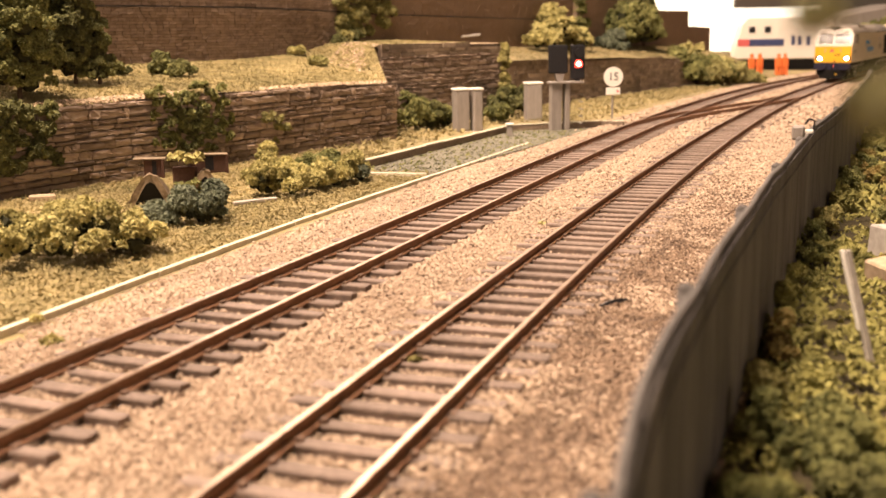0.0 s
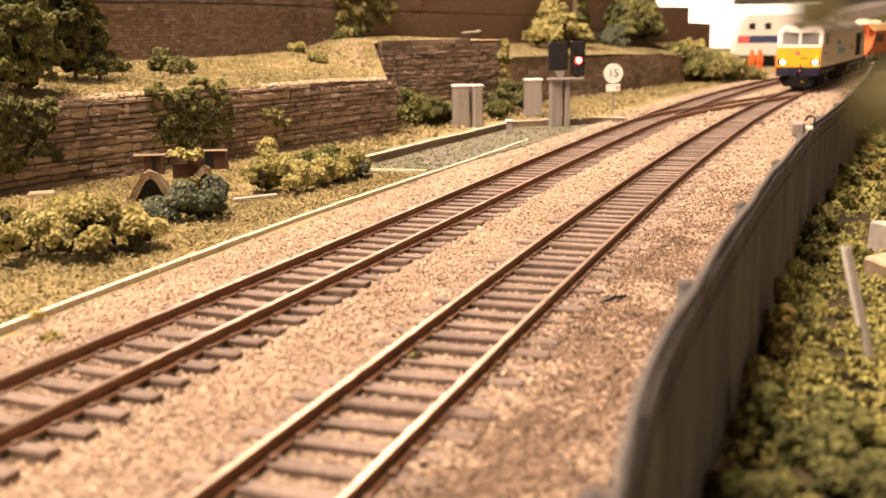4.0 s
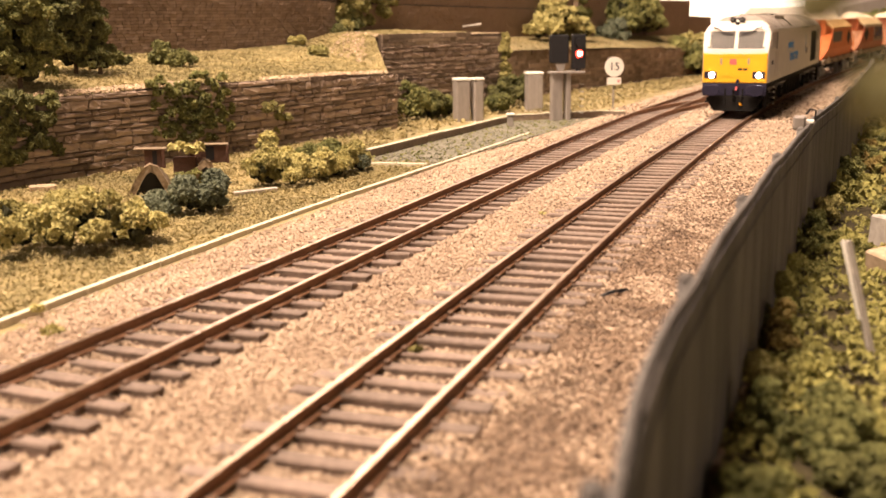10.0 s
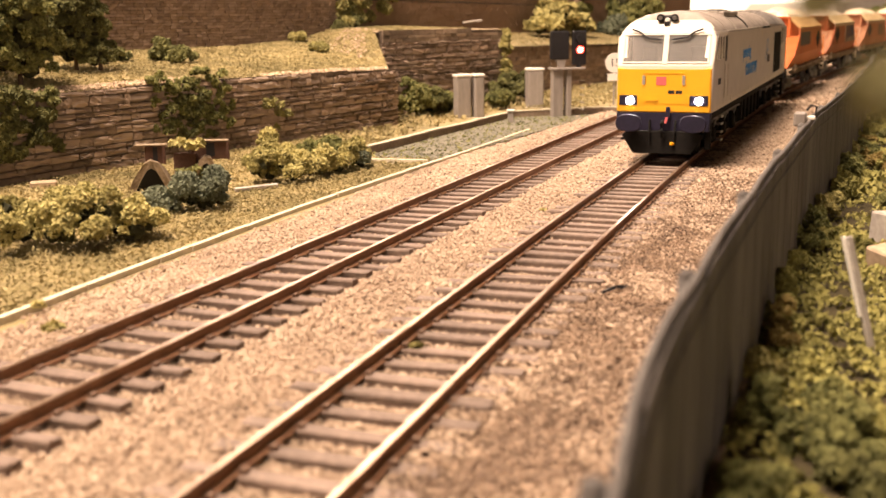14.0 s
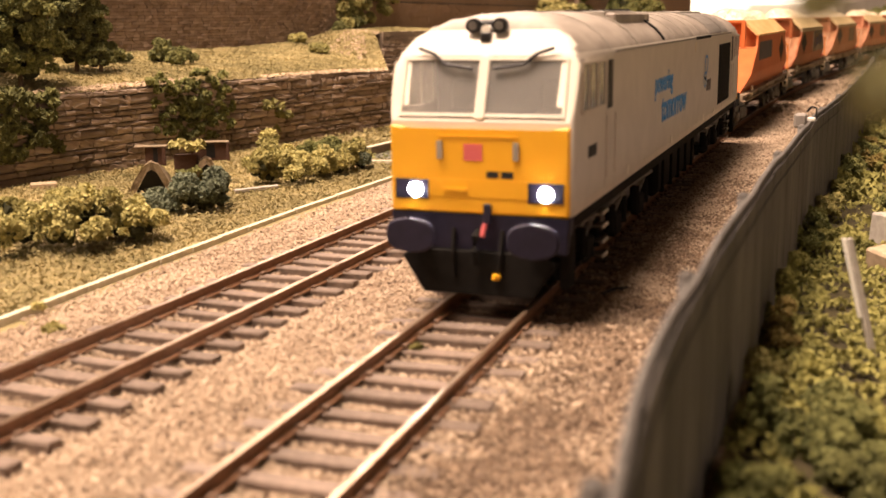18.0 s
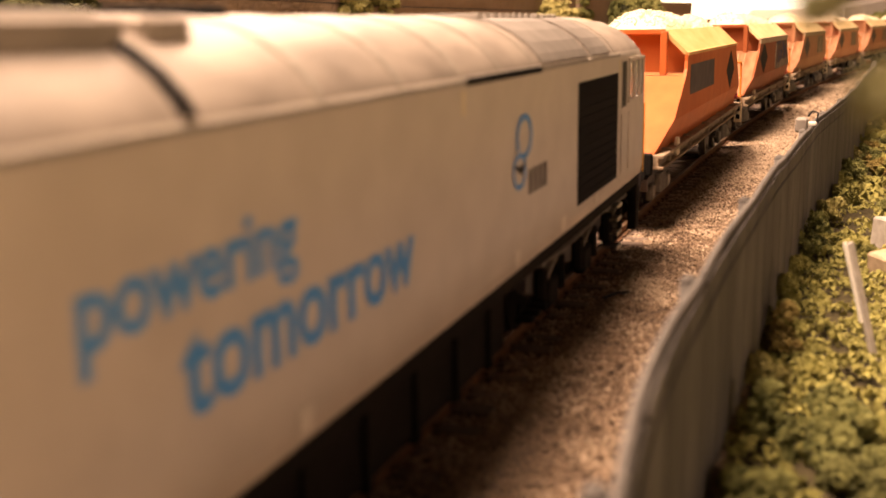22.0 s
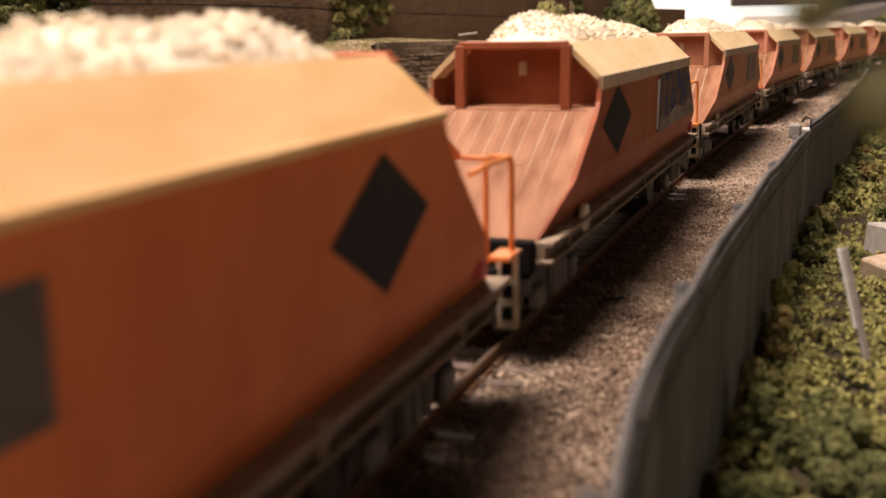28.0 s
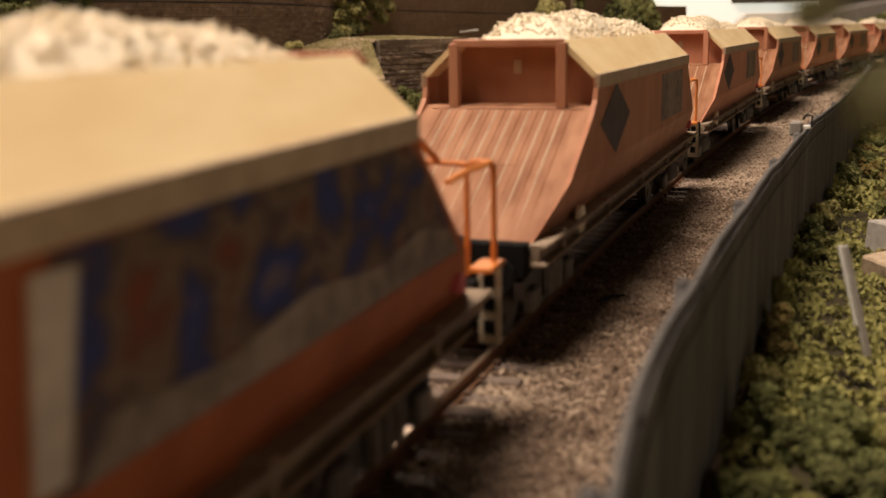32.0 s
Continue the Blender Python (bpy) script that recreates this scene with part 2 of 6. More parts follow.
def part(name, bm, mat, parent=None, label="", smooth=False, kind=""):
    bmesh.ops.recalc_face_normals(bm, faces=bm.faces)
    me = bpy.data.meshes.new(name)
    bm.to_mesh(me)
    bm.free()
    me.transform(Matrix.Scale(MM, 4))
    me.materials.append(mat)
    if smooth:
        me.polygons.foreach_set("use_smooth", [True] * len(me.polygons))
    ob = new(name, me)
    if parent:
        ob.parent = parent
    return tagged(ob, label, kind=kind)


def box(x0, x1, y0, y1, z0, z1, bevel=0.0, bm=None):
    own = bm or bmesh.new()
    r = bmesh.ops.create_cube(own, size=1, matrix=Matrix.Translation(((x0 + x1) / 2, (y0 + y1) / 2, (z0 + z1) / 2)) @ Matrix.Diagonal((x1 - x0, y1 - y0, z1 - z0, 1)))
    if bevel:
        vs = set(r["verts"])
        bmesh.ops.bevel(own, geom=[e for e in own.edges if set(e.verts) <= vs], offset=bevel, segments=1, affect="EDGES")
    return own


def rod(a, b, r, seg=8, bm=None, r2=None):
    own = bm or bmesh.new()
    a, b = Vector(a), Vector(b)
    d = b - a
    q = d.to_track_quat("Z", "Y").to_matrix().to_4x4()
    bmesh.ops.create_cone(own, cap_ends=True, segments=seg, radius1=r, radius2=r if r2 is None else r2, depth=d.length, matrix=Matrix.Translation((a + b) / 2) @ q)
    return own


def tube(points, r, seg=6, bm=None):
    own = bm or bmesh.new()
    pts = [Vector(q) for q in points]
    closed = (pts[0] - pts[-1]).length < 1e-6
    rings = []
    for i, q in enumerate(pts):
        d = (pts[min(i + 1, len(pts) - 1)] - pts[max(i - 1, 0)]).normalized()
        side = d.cross(Vector((0.31, 0.17, 0.93))).normalized()
        up = side.cross(d)
        rings.append([own.verts.new(q + (side * math.cos(2 * math.pi * k / seg) + up * math.sin(2 * math.pi * k / seg)) * r) for k in range(seg)])
    for a, b in zip(rings, rings[1:]):
        for k in range(seg):
            own.faces.new((a[k], a[(k + 1) % seg], b[(k + 1) % seg], b[k]))
    own.faces.new(rings[0])
    own.faces.new(rings[-1])
    return own


def prism(outline, axis, a, b, bevel=0.0):
    """A flat outline of (u, v) pushed from a to b along axis 'x' or 'y' (u, v are the two other axes in order)."""
    bm = bmesh.new()
    place = (lambda u, v, w: (w, u, v)) if axis == "x" else (lambda u, v, w: (u, w, v)) if axis == "y" else (lambda u, v, w: (u, v, w))
    lo = [bm.verts.new(place(u, v, a)) for u, v in outline]
    hi = [bm.verts.new(place(u, v, b)) for u, v in outline]
    bm.faces.new(lo)
    bm.faces.new(hi)
    n = len(outline)
    for i in range(n):
        bm.faces.new((lo[i], lo[(i + 1) % n], hi[(i + 1) % n], hi[i]))
    if bevel:
        bmesh.ops.bevel(bm, geom=bm.edges[:], offset=bevel, segments=1, affect="EDGES")
    return bm


def thing(name, label, category, m=None, group="", kind=""):
    ob = new(name)
    ob.empty_display_size = 0.005
    if m:
        ob.matrix_world = m
    return tagged(ob, label, category, group, kind)


OCTA = np.array([(1, 0, 0), (-1, 0, 0), (0, 1, 0), (0, -1, 0), (0, 0, 1), (0, 0, -1)], float)
OCTF = np.array([(0, 2, 4), (2, 1, 4), (1, 3, 4), (3, 0, 4), (2, 0, 5), (1, 2, 5), (3, 1, 5), (0, 3, 5)])


TETRA = np.array([(1, 1, 1), (1, -1, -1), (-1, 1, -1), (-1, -1, 1)], float) * 0.8
TETF = np.array([(0, 1, 2), (0, 3, 1), (0, 2, 3), (1, 3, 2)])


def bits(centres, size, flat=1.0, jitter=0.45, flakes=False):
    """Many small rough lumps or flakes: vertices and triangles."""
    base, tri = (TETRA, TETF) if flakes else (OCTA, OCTF)
    nv = len(base)
    c = np.asarray(centres, float)
    n = len(c)
    size = np.broadcast_to(size, (n,))
    v = base[None] * (1 + jitter * rng.uniform(-1, 1, (n, nv, 1))) + rng.normal(0, 0.18, (n, nv, 3))
    a, b = rng.uniform(0, 2 * np.pi, n), rng.uniform(-0.9, 0.9, n)
    ca, sa, cb, sb = np.cos(a), np.sin(a), np.cos(b), np.sin(b)
    x, y, z = v[..., 0], v[..., 1], v[..., 2]
    x, z = x * cb[:, None] - z * sb[:, None], x * sb[:, None] + z * cb[:, None]
    x, y = x * ca[:, None] - y * sa[:, None], x * sa[:, None] + y * ca[:, None]
    v = np.stack([x, y, z * flat], -1) * size[:, None, None] + c[:, None]
    f = (tri[None] + (np.arange(n) * nv)[:, None, None]).reshape(-1, 3)
    return v.reshape(-1, 3), f


def lumps(spec, per_mm2, size):
    """Points over the outside of overlapping balls (x, y, z, r)."""
    pts = []
    for x, y, z, r in spec:
        n = max(20, int(per_mm2 * 12.6 * r * r))
        d = rng.normal(size=(n, 3))
        d /= np.linalg.norm(d, axis=1)[:, None]
        d[:, 2] = np.where(d[:, 2] < -0.4, -d[:, 2], d[:, 2])
        q = np.array([x, y, z]) + d * (r * rng.uniform(0.82, 1.1, (n, 1)))
        pts.append(q)
    return np.concatenate(pts)


def foliage(name, spec, mat, label, category="bush", per_mm2=1.3, size=0.75, core=True, group="", parent=None, knobs=None):
    small = knobbly(spec, *knobs) if knobs else spec
    pts = lumps(small, per_mm2, size)
    v, f = bits(pts, rng.uniform(0.6, 1.35, len(pts)) * size * 1.15, jitter=0.6, flakes=True)
    if parent:
        ob = link(name, v, f, mat, parent)
    else:
        ob = tagged(link(name, v, f, mat), label, category, group)
    # dark balls inside stand for the shade between the clumps
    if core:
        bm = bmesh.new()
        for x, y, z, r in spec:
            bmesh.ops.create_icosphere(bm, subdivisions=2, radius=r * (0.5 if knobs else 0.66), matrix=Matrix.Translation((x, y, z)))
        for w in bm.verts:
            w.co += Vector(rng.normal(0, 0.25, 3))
        part("inner_shade", bm, M_CORE, ob, "near-black balls that stand for shade inside the foliage")
    return ob


def ball_group(x, y, z, w, h, n, d=None):
    """Overlapping balls that make a rough heap of width w, depth d and height h standing on z."""
    d = d or w
    out = []
    for _ in range(n):
        a, k = rng.uniform(0, 2 * math.pi), math.sqrt(rng.uniform(0, 1))
        r = rng.uniform(0.2, 0.3) * min(w, h)
        out.append((x + math.cos(a) * k * w * 0.42, y + math.sin(a) * k * d * 0.42, z + r * 0.5 + (h - 1.4 * r) * rng.uniform(0.25, 1) * (1 - 0.55 * k * k), r))
    return out


def knobbly(spec, r0=1.2, r1=2.3, cover=0.5):
    """Small knobs set over the outside of larger balls, with gaps between them."""
    out = []
    for x, y, z, r in spec:
        n = max(4, int(cover * 3 * r * r / (0.25 * (r0 + r1) ** 2)))
        for _ in range(n):
            d = rng.normal(size=3)
            d /= np.linalg.norm(d)
            d[2] = abs(d[2]) if d[2] < -0.2 else d[2]
            q = r0 * 0.7 + (r1 - r0 * 0.7) * rng.uniform() ** 1.6
            r_ = r * rng.uniform(0.55, 1.3)
            out.append((x + d[0] * r_, y + d[1] * r_, z + d[2] * r_, q))
    return out


# ---- the running lines ----
STEP = 4.0
SS = np.arange(-1400, 4200, STEP)


def line_of(x0, psi, c1, c2, c3):
    s = np.clip(SS, 0, 1350) / 1000
    th = psi + c1 * s + c2 * s ** 2 + c3 * s ** 3 + np.clip(SS - 1350, 0, 2200) / 1000 * 0.22
    x, y = np.cumsum(np.sin(th)) * STEP, np.cumsum(np.cos(th)) * STEP
    i = int(np.argmin(abs(SS)))
    return x - x[i] + x0, y - y[i], th


NEAR = line_of(-59.979, 0.33457, 0.02658, 0.15975, -0.05416)
FAR = line_of(-122.077, 0.39488, -0.17575, 0.27335, -0.00949)


def at(s, l=0.0, line=NEAR):
    """The place at s along a line, l to its right, and the heading."""
    x, y, th = (np.interp(s, SS, k) for k in line)
    return x + l * np.cos(th), y - l * np.sin(th), th


def strip(name, line, s0, s1, step, section, mat, parent=None, label="", kind="", smooth=False):
    """A section of (l, z) swept along a line."""
    ss = np.arange(s0, s1 + 0.1, step)
    n = len(section)
    v = []
    for s in ss:
        for l, z in section:
            x, y, _ = at(s, l, line)
            v.append((x, y, z))
    f = [(i * n + k, i * n + (k + 1) % n, (i + 1) * n + (k + 1) % n, (i + 1) * n + k) for i in range(len(ss) - 1) for k in range(n)]
    f += [tuple(range(n)), tuple(reversed([(len(ss) - 1) * n + k for k in range(n)]))]
    return link(name, v, f, mat, parent, label, smooth, kind)

# ---- ground, ballast and running lines ----
LATS = [(-900, -4), (-260, -4), (-200, -4), (-150, -4), (-110, -4), (-84, -4.2), (-79, -5.6), (40, -5.6), (44, -5.0), (49, -7.2), (60, -7.4), (90, -8), (140, -8), (300, -8), (900, -8)]
ss = np.arange(-900, 3000, 12.0)
gv, gf = [], []
for s in ss:
    for l, z in LATS:
        x, y, _ = at(s, l)
        gv.append((x, y, z + 0.5 * noise.noise((x / 25, y / 25, 0.3))))
k = len(LATS)
for i in range(len(ss) - 1):
    for j in range(k - 1):
        gf.append((i * k + j, i * k + j + 1, (i + 1) * k + j + 1, (i + 1) * k + j))
tagged(link("ground", gv, gf, M_GROUND, smooth=True), "scrub-covered baseboard of a model railway", "ground", kind="structure")
strip("ballast_bed", NEAR, -900, 2900, 12, [(-84, -5.2), (-79, -3.5), (-58, -3.4), (-56, -4.5), (-37, -4.5), (-33, -3.5), (-13, -3.3), (-9, -4.3), (9, -4.3), (13, -3.3), (36, -3.4), (44, -5.2)], M_BED, None, "tan ballast bed under two tracks", "structure")


def ballast(s0, s1, l0, l1, density, size, z=-2.9):
    n = int((s1 - s0) * (l1 - l0) * density)
    s, l = rng.uniform(s0, s1, n), rng.uniform(l0, l1, n)
    x, y, _ = at(s, l)
    xf, yf, _ = at(s, -46)
    dip = np.maximum(0.8 * np.exp(-(l / 9.5) ** 6), 0.95 * np.exp(-((l + 44.5) / 12) ** 6))
    zz = z + 0.32 - 1.15 * dip + rng.normal(0, 0.14, n) - np.clip(l - 34, 0, 10) * 0.22 - np.clip(-72 - l, 0, 10) * 0.15
    return np.stack([x, y, zz], -1), rng.uniform(0.6, 1.35, n) * size


cs, zs = zip(*[ballast(60, 180, -84, 47, 4.4, 0.32), ballast(180, 340, -87, 48, 3.4, 0.35), ballast(340, 620, -87, 48, 1.8, 0.46), ballast(600, 1300, -84, 45, 0.18, 1.05), ballast(-60, 60, -80, 45, 0.15, 1.1)])
cs, zs = np.concatenate(cs), np.concatenate(zs)
# share of brown stones grows towards the fence and the near end
rel = (cs[:, 0] - np.interp(cs[:, 1], NEAR[1][:900], NEAR[0][:900])) * 0.94
blotch = np.array([noise.noise((x / 16, y / 16, 5.1)) + 0.5 * noise.noise((x / 5, y / 5, 1.1)) for x, y, _ in cs])
is_brown = rng.uniform(0, 1, len(cs)) < np.clip((rel - 4) / 17, 0.0, 0.95) * np.clip(0.75 + 1.3 * blotch, 0, 1.3) * np.clip((460 - cs[:, 1]) / 260, 0.1, 1) + 0.10
v, f = bits(cs[is_brown], zs[is_brown], flat=0.75)
tagged(link("brown_ballast", v, f, M_BALLAST_BROWN), "darker brown ballast stones, denser towards the fence", "ballast", kind="stuff")
v, f = bits(cs[~is_brown], zs[~is_brown], flat=0.75)
tagged(link("ballast", v, f, M_BALLAST), "loose pale tan ballast stones between the rails", "ballast", kind="stuff")

SLEEPER = 7.62


def track(line, label, s_first):
    t = thing("railway_track", label, "track", kind="structure")
    for side in (-1, 1):
        g = side * 8.25
        sec = [(g - 1.1, -2.35), (g + 1.1, -2.35), (g + 1.1, -2.05), (g + 0.28, -1.75), (g + 0.28, -0.75), (g + 0.5, -0.5), (g + 0.5, -0.12), (g - 0.5, -0.12), (g - 0.5, -0.5), (g - 0.28, -0.75), (g - 0.28, -1.75), (g - 1.1, -2.05)]
        r = strip("rail", line, -880, 2880, 8, sec, M_RAIL, t, "rusty brown rail")
        strip("rail_head", line, -880, 2880, 8, [(g - 0.47, -0.12), (g + 0.47, -0.12), (g + 0.42, 0.0), (g - 0.42, 0.0)], M_RAILTOP, r, "worn shiny running surface")
    shapes = []
    for i in range(4):
        bm = box(-1.5 + 0.1 * i, 1.5, -15.6, 15.6 + 0.2 * i, -4.9, -2.1 - 0.07 * i, 0.2)
        for w in bm.verts:
            w.co += Vector(rng.normal(0, 0.07, 3))
        tmp = part("sleeper", bm, M_SLEEPER)
        shapes.append(tmp.data)
        bpy.data.objects.remove(tmp)
    chairs = bmesh.new()
    for i in range(160):
        s = s_first + i * SLEEPER
        x, y, th = at(s, rng.normal(0, 0.25), line)
        ob = new("sleeper", shapes[i % 4])
        ob.parent = t
        ob.matrix_basis = P(x, y, rng.normal(0, 0.1), rng.normal(0, 0.5), 0, 90 - math.degrees(th) + rng.normal(0, 0.8))
        if i < 90:
            for g in (-8.25, 8.25):
                for d in (-1.3, 1.3):
                    cx, cy, _ = at(s, g + d, line)
                    bmesh.ops.create_cube(chairs, size=1, matrix=Matrix.Translation((cx, cy, -1.95)) @ Matrix.Rotation(-th, 4, "Z") @ Matrix.Diagonal((0.9, 1.3, 0.7, 1)))
    part("rail_chairs", chairs, M_CHAIR, t, "brown rail chairs", kind="stuff")
    fv, ff = [], []
    for i in range(160, 380):
        x, y, th = at(s_first + i * SLEEPER, 0, line)
        dx, dy = math.sin(th), math.cos(th)
        o = len(fv)
        for a, b, z in ((-1.4, -15, -2.4), (1.4, -15, -2.4), (1.4, 15, -2.4), (-1.4, 15, -2.4), (-1.4, -15, -3.9), (1.4, -15, -3.9), (1.4, 15, -3.9), (-1.4, 15, -3.9)):
            fv.append((x + a * dx + b * dy, y + a * dy - b * dx, z))
        ff += [(o, o + 1, o + 2, o + 3), (o, o + 1, o + 5, o + 4), (o + 1, o + 2, o + 6, o + 5), (o + 2, o + 3, o + 7, o + 6), (o + 3, o, o + 4, o + 7)]
    link("far_sleepers", fv, ff, M_SLEEPER, t, kind="stuff")
    return t


track(NEAR, "near track with rusty rails on brown wooden sleepers", 96.0)
track(FAR, "far track with rusty rails on brown wooden sleepers", 96.0)


# ---- stone and brick walls ----
def unit_blocks(n, rough):
    out = []
    for i in range(n):
        if rough < 0.03:
            bm = box(-0.5, 0.5, -0.5, 0.5, -0.5, 0.5, 0.09)
        else:
            bm = box(-0.5, 0.5, -0.5, 0.5, -0.5, 0.5)
            bmesh.ops.subdivide_edges(bm, edges=bm.edges[:], cuts=2, use_grid_fill=True)
            for w in bm.verts:
                edge = sum(abs(c) > 0.4 for c in w.co)
                w.co *= (1.0, 1.0, 0.97, 0.9)[edge]
                if edge == 1:
                    w.co.y *= rng.uniform(0.95, 1.4)
        for w in bm.verts:
            w.co += Vector((rng.normal(0, rough * 0.4), rng.normal(0, rough), rng.normal(0, rough * 0.6)))
        ob = part("block", bm, M_STONE)
        out.append(ob.data)
        bpy.data.objects.remove(ob)
    return out


STONES = unit_blocks(14, 0.10)
BRICKS = unit_blocks(3, 0.02)
for me in BRICKS:
    me.materials[0] = M_BRICK


def coursed_wall(name, a, b, z0, tops, course, longs, thick, label, piece, shapes, mat_joined, limit=300, proud=0.5, back=M_MORTAR, skew=0.0):
    """A wall from a to b whose face looks to the right of that way; tops gives its height along the wall."""
    a, b = np.array(a, float), np.array(b, float)
    span = float(np.hypot(*(b - a)))
    d = (b - a) / span
    nrm = np.array([d[1], -d[0]])
    ang = math.degrees(math.atan2(d[1], d[0]))
    top = lambda u: float(np.interp(u / span, [q[0] for q in tops], [q[1] for q in tops]))
    w = thing(name, label, "wall", kind="structure")
    us = np.linspace(0, span, 24)
    n = len(us)
    bv = []
    for u in us:
        p0 = a + d * u
        p1 = p0 - nrm * thick
        zt = top(u) + 0.4 * noise.noise((u / 9, z0, 1.7))
        bv += [(*p0, z0), (*p0, zt), (*p1, zt), (*p1, z0)]
    bf = [(4 * i + k, 4 * i + (k + 1) % 4, 4 * i + 4 + (k + 1) % 4, 4 * i + 4 + k) for i in range(n - 1) for k in range(4)] + [(0, 1, 2, 3), (4 * n - 1, 4 * n - 2, 4 * n - 3, 4 * n - 4)]
    link("backing", bv, bf, back, w)
    jv, jf, count, z = [], [], 0, z0
    gap = 0.18 * course if proud < 0.3 else 0.2
    while z < max(q[1] for q in tops):
        h = course * (rng.uniform(0.55, 1.5) if proud > 0.7 else rng.uniform(0.9, 1.1))
        u = -rng.uniform(0, longs)
        while u < span:
            L = longs * (rng.uniform(0.35, 1.6) if proud > 0.7 else rng.uniform(0.85, 1.15))
            u0, u1 = max(u, 0), min(u + L, span)
            u += L
            if u1 - u0 < 0.8 or z + h * 0.6 > top((u0 + u1) / 2):
                continue
            c = a + d * (u0 + u1) / 2 + nrm * (proud * rng.uniform(0.2, 1.0) - 0.6)
            if count < limit:
                ob = new(piece, shapes[int(rng.integers(len(shapes)))])
                ob.parent = w
                ob.matrix_basis = P(c[0], c[1], z + h / 2, rng.normal(0, 1.2), 0, ang + rng.normal(0, 0.8)) @ Matrix.Diagonal((u1 - u0 - gap, 2.2, (h - gap) * (rng.uniform(0.84, 1.04) if proud > 0.7 else 1), 1))
            else:
                o = len(jv)
                for du, dn, dz in ((-.5, .5, -.5), (.5, .5, -.5), (.5, .5, .5), (-.5, .5, .5), (-.5, -.5, -.5), (.5, -.5, -.5), (.5, -.5, .5), (-.5, -.5, .5)):
                    q = c + d * du * (u1 - u0 - gap) + nrm * (dn * 1.6 + rng.normal(0, 0.08))
                    jv.append((q[0], q[1], z + h / 2 + dz * (h - gap)))
                jf += [(o, o + 1, o + 2, o + 3), (o + 3, o + 2, o + 6, o + 7), (o, o + 3, o + 7, o + 4), (o + 1, o + 5, o + 6, o + 2), (o, o + 4, o + 5, o + 1)]
            count += 1
        z += h
    if jf:
        link(piece + "_courses", jv, jf, mat_joined, w, kind="stuff")
    return w


W1A, W1B = (-186, 318), (-24, 574)
coursed_wall("wall_1", W1A, W1B, -4.5, [(0, 26), (0.3, 26.5), (0.52, 27.5), (0.8, 26.5), (1, 24.6)], 2.7, 7.5, 7, "low brown coursed stone retaining wall", "stone", STONES, M_STONE, 480, 1.0)
W2A, W2B = (-34, 624), (42, 718)
coursed_wall("wall_2", W2A, W2B, -4.5, [(0, 44.5), (1, 43.2)], 2.7, 8, 8, "tall brown coursed stone retaining wall", "stone", STONES, M_STONE_J, 260, 0.8)
coursed_wall("wall_2_return", W2B, (30, 748), -4.5, [(0, 43), (1, 34)], 2.7, 8, 6, "end return of the tall stone wall", "stone", STONES, M_STONE_J, 0, 0.8)
W3A, W3B = (34, 752), (262, 1082)
coursed_wall("wall_3", W3A, W3B, -4.5, [(0, 31), (0.5, 28), (1, 22)], 3.0, 9, 6, "distant low stone retaining wall", "stone", STONES, M_STONE_J, 60, 0.8)
BA, BB, BC, BD = (-372, 204), (-64, 682), (118, 968), (276, 1216)
coursed_wall("wall_4", BA, BB, 30, [(0, 84), (1, 84)], 1.6, 4.4, 9, "high dark brown brick wall above the bank", "brick", BRICKS, M_BRICK, 300, 0.6)
coursed_wall("wall_5", (-62, 686), BC, 30, [(0, 84), (1, 84)], 2.4, 11.0, 9, "high smooth brown wall above the bank", "panel", BRICKS, M_PLAINWALL, 0, 0.12, M_PLAINWALL)
coursed_wall("wall_6", (121, 972), BD, 26, [(0, 84), (0.53, 84), (0.56, 70), (1, 70)], 2.4, 11.0, 9, "distant high brown wall above the bank", "panel", BRICKS, M_PLAINWALL, 0, 0.12, M_PLAINWALL)
coursed_wall("wall_7", (277, 1218), (316, 1279), 10, [(0, 53), (1, 52)], 2.4, 11.0, 9, "low far end of the brown wall", "panel", BRICKS, M_PLAINWALL, 0, 0.12, M_PLAINWALL)
nB = np.array([0.842, -0.539])
for i, q in enumerate(((119.5, 970), (206, 1106))):
    part("pilaster", box(-4, 4, -3, 3, 30, 86, 0.5), M_BRICK, tagged(new("wall_pilaster_%d" % (i + 1)), "narrow brown brick pilaster on the high wall", "pilaster", kind="structure")).parent.matrix_world = P(q[0] + nB[0], q[1] + nB[1], 0, 0, 0, 57.3)
cable = [(BA[0] + (BB[0] - BA[0]) * t + 2.0 * nB[0], BA[1] + (BB[1] - BA[1]) * t + 2.0 * nB[1], 70.5 - 6.5 * t + 1.2 * math.sin(t * 9)) for t in np.linspace(0.35, 1.0, 14)]
cable += [(-62 + 180 * t + 2.4 * nB[0], 686 + 282 * t + 2.4 * nB[1], 63.6 - 4 * t) for t in np.linspace(0.02, 1, 9)]
tagged(part("wall_cable", tube(cable, 0.35, 5), M_BLACK), "thin black cable along the high wall", "cable")

